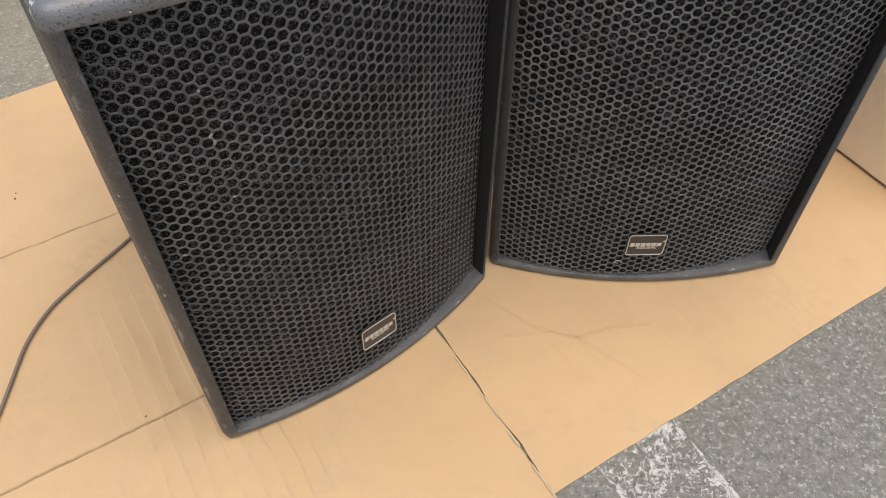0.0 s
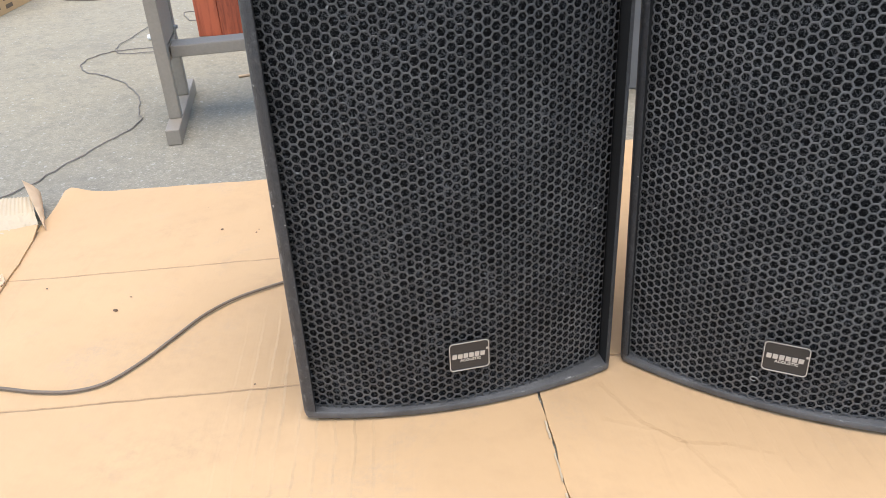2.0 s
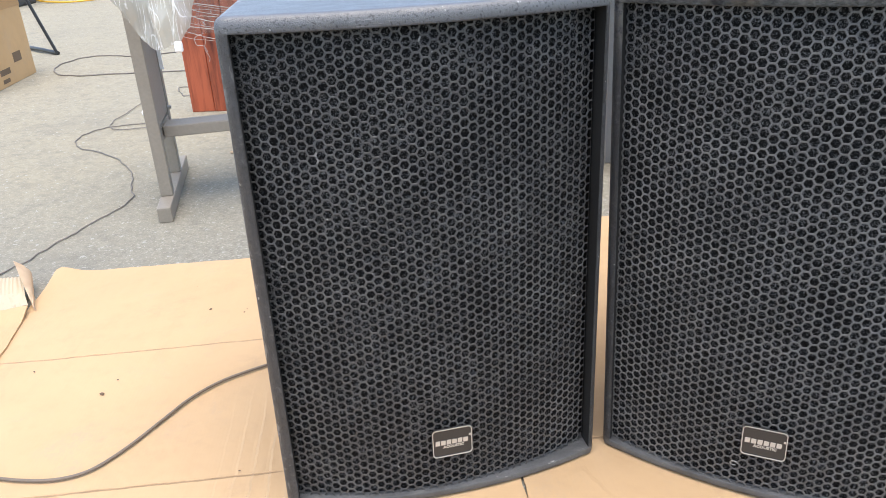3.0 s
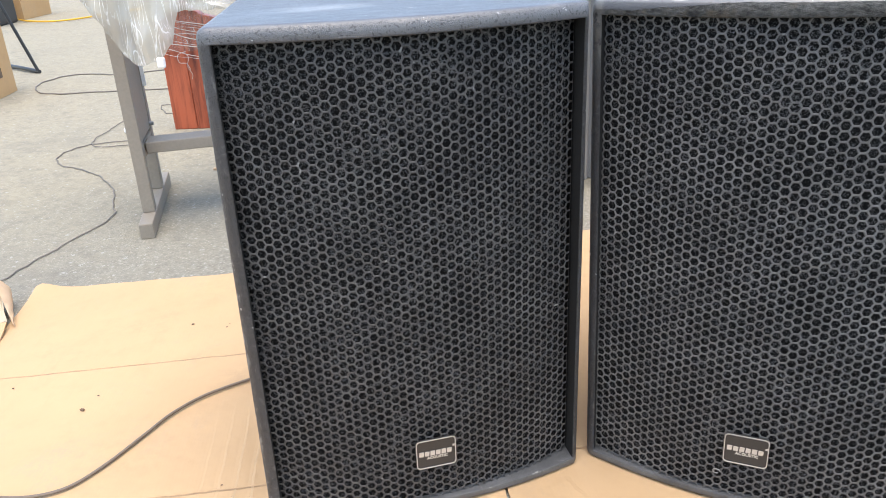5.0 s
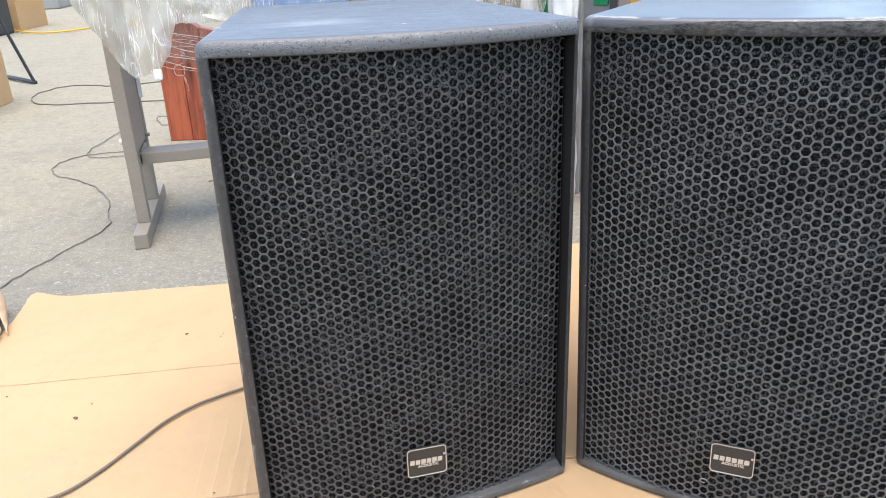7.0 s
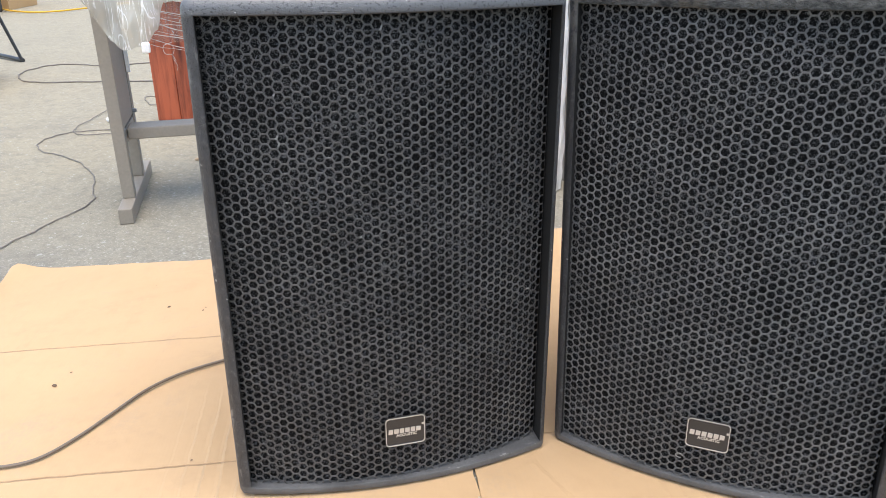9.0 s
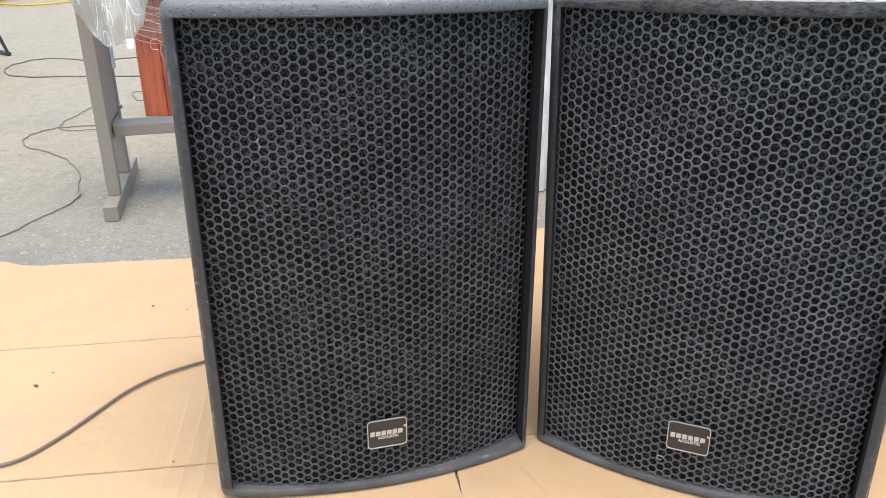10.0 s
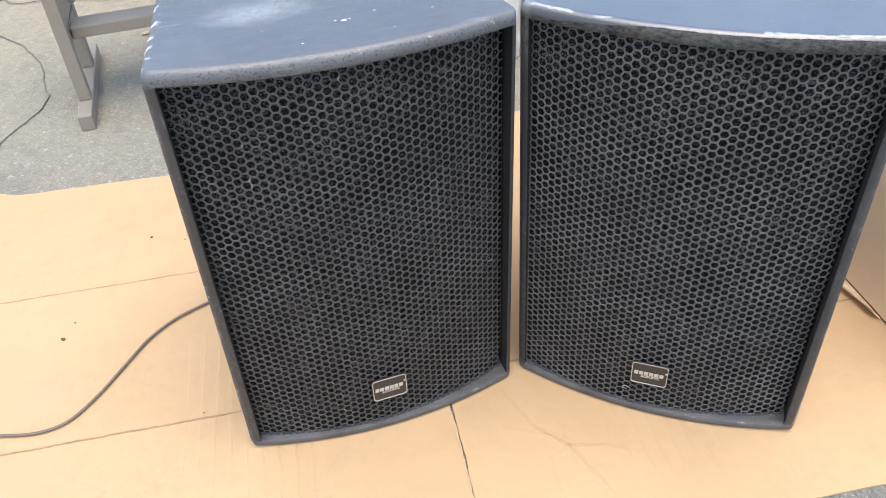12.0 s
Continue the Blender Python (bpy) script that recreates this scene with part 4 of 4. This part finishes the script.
printed = carton(pose(-3.840, 2.274, GROUND, 0, 0, -55.6) @ pose(0, 0, 0, 0, 0, 180), 0.62, 0.5, 0.42, "brown carton with printed marks and brown tape on asphalt")
part("tape_band", box(0.624, 0.0015, 0.05, (0, -0.2505, 0.37)), "tape", printed)
for x, z, w, h in ((0.22, 0.03, 0.09, 0.045), (0.06, 0.06, 0.12, 0.03), (0.07, 0.02, 0.08, 0.02), (-0.12, 0.1, 0.1, 0.05)):
    part("printed_block", box(w, 0.0012, h, (-x, -0.2505, z)), "print", printed)
ring = bmesh.new()
rounded = [(0.03, 0.022), (0.015, 0.008)]
for big, small in rounded:
    outer = [ring.verts.new((-0.2 + big * math.cos(a), -0.252, 0.24 + big * math.sin(a))) for a in (2 * math.pi * k / 24 for k in range(24))]
    inner = [ring.verts.new((-0.2 + small * math.cos(a), -0.252, 0.24 + small * math.sin(a))) for a in (2 * math.pi * k / 24 for k in range(24))]
    for k in range(24):
        ring.faces.new((outer[k], outer[(k + 1) % 24], inner[(k + 1) % 24], inner[k]))
part("printed_ring", ring, "print", printed)

carton(pose(-7.512, 5.334, GROUND, 0, 0, 27.3) @ pose(-0.3, 0.3, 0), 0.6, 0.6, 0.46, "plain brown carton far off on the asphalt", "carton", False)

marked = carton(pose(0.05, 2.65, GROUND, 0, 0, 0), 0.39, 0.5, 0.82, "pale carton with red handling symbols behind the loudspeaker", "carton_pale", False)
for k in range(5):
    x, z, w = -0.0465 + 0.0457 * k, 0.6175, 0.038
    bm = bmesh.new()
    for dx, dz, sx, sz in ((-w / 2, 0, 0.0022, 0.05), (w / 2, 0, 0.0022, 0.05), (0, 0, w, 0.0022), (0, 0.048, w, 0.0022)):
        box(sx, 0.001, sz, (x + dx, -0.2508, z + dz), bm=bm)
    if k in (0, 4):
        box(0.003, 0.001, 0.03, (x, -0.2508, z + 0.005), bm=bm), box(0.02, 0.001, 0.004, (x, -0.2508, z + 0.005), bm=bm), box(0.022, 0.001, 0.012, (x, -0.2508, z + 0.028), bm=bm)
    elif k == 1:
        box(0.012, 0.001, 0.022, (x, -0.2508, z + 0.005), bm=bm), box(0.024, 0.001, 0.012, (x, -0.2508, z + 0.027), bm=bm)
    else:
        for turn in (38, -38):
            bmesh.ops.create_cube(bm, size=1, matrix=pose(x, -0.2512, z + 0.025, 0, turn, 0) @ Matrix.Diagonal((0.003, 0.001, 0.048, 1)))
        box(0.014, 0.001, 0.012, (x, -0.2508, z + 0.012), bm=bm)
    part("handling_symbol", bm, "red_print", marked)
second = carton(pose(-0.211, 2.62, GROUND, 0, 0, 2), 0.122, 0.4, 0.82, "narrow pale carton with amber tape", "carton_pale", False)
part("amber_tape", box(0.036, 0.0015, 0.5, (-0.01, -0.201, 0.32)), "yellow_tape", second)

# ---- things behind the loudspeakers ----
rack = thing("equipment_cabinet", "grey equipment cabinet with green panels", "cabinet", pose(-0.405, 2.42, GROUND))
part("body", box(0.36, 0.4, 0.85, (0, 0, 0), 0.006), "grey", rack)
for z in (0.3, 0.46, 0.575, 0.68):
    part("green_panel", box(0.045, 0.006, 0.075 if z != 0.575 else 0.03, (0.149, -0.202, z), 0.002), "green", rack, "green plastic panel")
part("green_panel", box(0.15, 0.006, 0.5, (-0.015, -0.202, 0.3), 0.002), "green", rack, "green plastic panel")
part("frame_post", box(0.022, 0.02, 0.85, (0.088, -0.21, 0), 0.003), "steel_pale", rack)
part("frame_post", box(0.022, 0.02, 0.85, (0.19, -0.21, 0), 0.003), "dark", rack)


def wrapped_pole(m, radius, high, label, seed):
    t = thing("wrapped_pole", label, "pole", m, "wrapped poles")
    core = bmesh.new()
    bmesh.ops.create_cone(core, segments=20, radius1=radius * 0.7, radius2=radius * 0.7, depth=high, cap_ends=True, matrix=pose(0, 0, high / 2))
    part("core", core, "steel_pale", t, smooth=40)
    bm = bmesh.new()
    rows = []
    for j in range(61):
        z = 0.005 + (high - 0.01) * j / 60
        rows.append([bm.verts.new((r * math.cos(a), r * math.sin(a), z)) for a, r in ((2 * math.pi * k / 36, radius * (0.92 + 0.22 * noise.noise((math.cos(k / 5.73) * 2.2, math.sin(k / 5.73) * 2.2, z * 14 + seed)))) for k in range(36))])
    for r, q in zip(rows, rows[1:]):
        for k in range(36):
            bm.faces.new((r[k], r[(k + 1) % 36], q[(k + 1) % 36], q[k]))
    part("film_wrap", bm, "film_white", t, "wrinkled clear film wrap", smooth=80)
    return t


wrapped_pole(pose(-0.440, 2.12, GROUND), 0.026, 0.82, "pole wrapped in wrinkled clear film", 3)
wrapped_pole(pose(-0.327, 2.10, GROUND), 0.046, 0.82, "thick pole wrapped in wrinkled clear film", 9)

bundle = thing("film_bundle", "upright crumpled bundle of clear plastic film", "plastic film", pose(-0.535, 2.2, GROUND), "films")
bm = bmesh.new()
rows = []
for j in range(71):
    z = 0.004 + 0.8 * j / 70
    rows.append([bm.verts.new((r * math.cos(a), r * math.sin(a), z)) for a, r in ((2 * math.pi * k / 60, 0.088 * (0.95 + 0.3 * noise.noise((math.cos(k / 9.55) * 2.5, math.sin(k / 9.55) * 2.5, z * 11)) + 0.14 * noise.noise((math.cos(k / 9.55) * 8, math.sin(k / 9.55) * 8, z * 31)))) for k in range(60))])
for r, q in zip(rows, rows[1:]):
    for k in range(60):
        bm.faces.new((r[k], r[(k + 1) % 60], q[(k + 1) % 60], q[k]))
part("film_wrap", bm, "film", bundle, smooth=80)
core = bmesh.new()
bmesh.ops.create_cone(core, segments=16, radius1=0.045, radius2=0.04, depth=0.78, cap_ends=True, matrix=pose(0.01, 0.0, 0.39))
part("core", core, "carton", bundle, "brown cardboard core", smooth=40)

unit = thing("audio_unit", "dark grey audio unit with a pale logo bar", "audio unit", pose(0.275, 2.6, GROUND))
part("body", box(0.064, 0.36, 0.78, (0, 0, 0), 0.006), "dark", unit)
part("front_panel", box(0.058, 0.006, 0.12, (0, -0.183, 0.6), 0.002), "grey", unit)
part("logo_bar", box(0.026, 0.002, 0.008, (-0.01, -0.187, 0.628)), "white", unit)
for x, turn in ((0.40, 12), (0.447, 12)):
    p = thing("slotted_panel", "grey slotted metal panel leaning in a row", "panel", pose(x, 2.55, GROUND, 0, turn, 0) @ pose(-0.13, 0, 0.01), "slotted panels")
    part("plate", box(0.034, 0.3, 0.78, (0, 0, 0), 0.004), "grey", p)
    bm = bmesh.new()
    for k in range(14):
        for q in (-0.008, 0.008):
            box(0.006, 0.002, 0.01, (q, -0.1515, 0.5 + 0.019 * k), bm=bm)
    part("slots", bm, "dark", p, "dark ventilation slots")
p = thing("slotted_panel", "plain grey metal panel leaning in a row", "panel", pose(0.357, 2.56, GROUND, 0, 12, 0) @ pose(-0.13, 0, 0.01), "slotted panels")
part("plate", box(0.030, 0.3, 0.78, (0, 0, 0), 0.004), "grey", p)
part("edge_strip", box(0.005, 0.302, 0.78, (0.018, 0, 0), 0.001), "steel_pale", p)
wood = thing("wooden_cabinet", "orange-brown veneered wooden cabinet", "cabinet", pose(0.757, 2.62, GROUND))
part("body", box(0.56, 0.45, 0.9, (0, 0, 0), 0.004), "orange_wood", wood)
part("side_edge", box(0.02, 0.012, 0.9, (-0.272, -0.231, 0), 0.003), "orange_wood", wood)

# ---- red boards wrapped in film ----
red = thing("red_board_stack", "upright red lacquered boards tied with stretched clear film", "boards", pose(-2.166, 2.273, GROUND, 0, 0, 27.6))
for k, (w, h0, h1) in enumerate(((0.10, 0.44, 0.535), (0.09, 0.53, 0.47), (0.11, 0.47, 0.44), (0.10, 0.46, 0.5), (0.1, 0.5, 0.5))):
    x0 = (0.0, 0.102, 0.194, 0.306, 0.408)[k]
    bm = bmesh.new()
    y = -0.004 * (k % 2)
    low = [bm.verts.new(p) for p in ((x0, y, 0), (x0 + w, y, 0), (x0 + w, 0.05, 0), (x0, 0.05, 0))]
    high = [bm.verts.new(p) for p in ((x0, y, h0), (x0 + w, y, h1), (x0 + w, 0.05, h1), (x0, 0.05, h0))]
    bm.faces.new(low[::-1]), bm.faces.new(high)
    for i in range(4):
        bm.faces.new((low[i], low[(i + 1) % 4], high[(i + 1) % 4], high[i]))
    bmesh.ops.bevel(bm, geom=list(bm.edges), offset=0.004, segments=2, affect="EDGES", profile=0.5)
    part("board", bm, "red_wood", red)
for k, (z0, z1) in enumerate(((0.33, 0.285), (0.355, 0.30), (0.37, 0.345), (0.395, 0.34), (0.405, 0.39), (0.425, 0.375), (0.44, 0.41), (0.45, 0.40), (0.47, 0.44), (0.475, 0.42))):
    part("film_strand", tube([(-0.004, -0.006, z0), (0.06, -0.010, z0 * 0.55 + z1 * 0.45 + 0.003 * (k % 2)), (0.16, -0.009, z1 + 0.01 - 0.006 * (k % 3)), (0.45, -0.008, z1 - 0.05)], 0.0009 + 0.0005 * (k % 3), 5, 6), "strand", red, "stretched strand of clear film")
for k, line in enumerate((((0.11, -0.012, 0.33), (0.075, -0.02, 0.315), (0.078, -0.02, 0.285), (0.105, -0.018, 0.28), (0.118, -0.018, 0.255)), ((0.10, -0.013, 0.325), (0.118, -0.02, 0.305), (0.108, -0.02, 0.27), (0.122, -0.018, 0.235), (0.118, -0.018, 0.215)))):
    part("film_shred", tube(line, 0.0013 - 0.0003 * k, 5, 6), "strand", red, "torn hanging shred of film")
bm = bmesh.new()
rows = []
for j in range(13):
    z = 0.33 + 0.235 * j / 12
    rows.append([bm.verts.new((-0.008 + 0.46 * i / 30, -0.014 - 0.008 * noise.noise((i * 0.5, z * 22, 4)), z)) for i in range(31)])
for r, q in zip(rows, rows[1:]):
    for i in range(30):
        bm.faces.new((r[i], r[i + 1], q[i + 1], q[i]))
part("film_wrap", bm, "film_thin", red, "thin clear stretch film", smooth=80)
bm = bmesh.new()
rows = []
for j in range(11):
    row = []
    for i in range(31):
        x = -0.012 + 0.46 * i / 30
        low = 0.435 + 0.055 * min(1.0, max(0.0, x) / 0.09) + 0.008 * noise.noise((x * 40, 3, 1))
        z = low + (0.585 - low) * j / 10
        row.append(bm.verts.new((x, -0.028 - 0.010 * noise.noise((i * 0.5, z * 22, 9)), z)))
    rows.append(row)
for r, q in zip(rows, rows[1:]):
    for i in range(30):
        bm.faces.new((r[i], r[i + 1], q[i + 1], q[i]))
part("film_hood", bm, "film_thick", red, "cloudy film over the boards' tops", smooth=80)

loop = part("power_cable", tube([(x, y, G) for x, y in ((-2.298, 2.789), (-2.431, 2.697), (-2.538, 2.644), (-2.600, 2.622), (-2.564, 2.568), (-2.489, 2.516), (-2.431, 2.486), (-2.387, 2.521), (-2.271, 2.668))], 0.0021, kink=0.010), "cable_dusty", smooth=60)
tagged(loop, "dusty black cable looped up beside red boards", "cable", "cables")

# ---- far left of the yard ----
stand = thing("tripod_stand", "black steel stand with a slanting leg and floor bar", "stand", pose(-4.205, 3.095, GROUND))
part("leg", tube([(0, 0, 0.012), (-0.06, -0.09, 0.4), (-0.12, -0.18, 0.8)], 0.010, 8, 4), "dark", stand, smooth=60)
part("floor_bar", tube([(0.01, -0.0, 0.012), (-0.2, 0.03, 0.02), (-0.42, 0.09, 0.015)], 0.013, 8, 5), "dark", stand, smooth=60)
case = thing("equipment_case", "black equipment case on the asphalt", "case", pose(-7.554, 4.831, GROUND, 0, 0, 27))
part("body", box(0.6, 0.5, 0.38, (0, 0, 0), 0.02, 3), "dark", case)
part("lid", box(0.61, 0.51, 0.06, (0, 0, 0.38), 0.015, 3), "dark", case)
hose = part("air_hose", tube([(x, y, GROUND + 0.018) for x, y in ((-8.139, 5.708), (-7.865, 5.374), (-7.542, 5.264), (-7.227, 5.151), (-6.879, 5.144), (-6.736, 5.283), (-6.710, 5.491), (-6.741, 6.225))], 0.0085), "hose", smooth=60)
tagged(hose, "yellow rubber hose lying on the asphalt", "hose")
kerb = part("kerb", box(8.0, 0.35, 0.22, (0, 0, 0), 0.02, 2), "concrete", m=pose(-12.0, 10.8, GROUND, 0, 0, 122))
tagged(kerb, "weathered grey concrete kerb across the yard", "kerb", kind="structure")
gadget = thing("floor_box", "small grey floor box with a cable", "box", pose(-2.073, 2.679, GROUND, 0, 0, 30))
part("body", box(0.11, 0.08, 0.03, (0, 0, 0), 0.006), "grey", gadget)
part("lid", box(0.1, 0.07, 0.006, (0, 0, 0.03), 0.002), "steel_pale", gadget)
stick = part("wooden_stick", tube([(-1.565, 1.871, GROUND + 0.005), (-1.538, 1.905, GROUND + 0.005), (-1.510, 1.937, GROUND + 0.005)], 0.005, 6, 3), "carton_pale", smooth=50)
tagged(stick, "short pale wooden stick on the asphalt", "stick")
plug = part("white_connector", tube([(-2.342, 2.157, GROUND + 0.012), (-2.310, 2.177, GROUND + 0.013), (-2.288, 2.211, GROUND + 0.012)], 0.011, 8, 4), "white", smooth=50)
tagged(plug, "white cable connector on the asphalt", "connector")
scrap = part("paper_scrap", box(0.014, 0.009, 0.004, (-1.227, 0.915, GROUND), 0.001), "white")
tagged(scrap, "tiny white paper scrap beside the cardboard", "scrap")

# ---- crumbs of dirt on the cardboard ----
crumbs = ((-0.716, 0.644, 0.005), (-0.727, 0.689, 0.0025), (-0.767, 0.968, 0.004), (-0.689, 0.989, 0.0025), (-0.693, 1.002, 0.002), (-0.902, 0.637, 0.0025), (-0.339, 0.597, 0.002))
for k, (x, y, r) in enumerate(crumbs):
    bm = bmesh.new()
    bmesh.ops.create_icosphere(bm, subdivisions=1, radius=0.7 * r)
    for v in bm.verts:
        v.co = Vector((v.co.x * 1.5, v.co.y, v.co.z * 0.45)) * (1 + 0.5 * noise.noise(v.co * 300 + Vector((k, 0, 0))))
    c = part("dirt_crumb", bm, "print", m=pose(x, y, 0.001, 0, 0, 37 * k))
    tagged(c, "dark crumb of dirt lying on cardboard", "dirt", "crumbs")
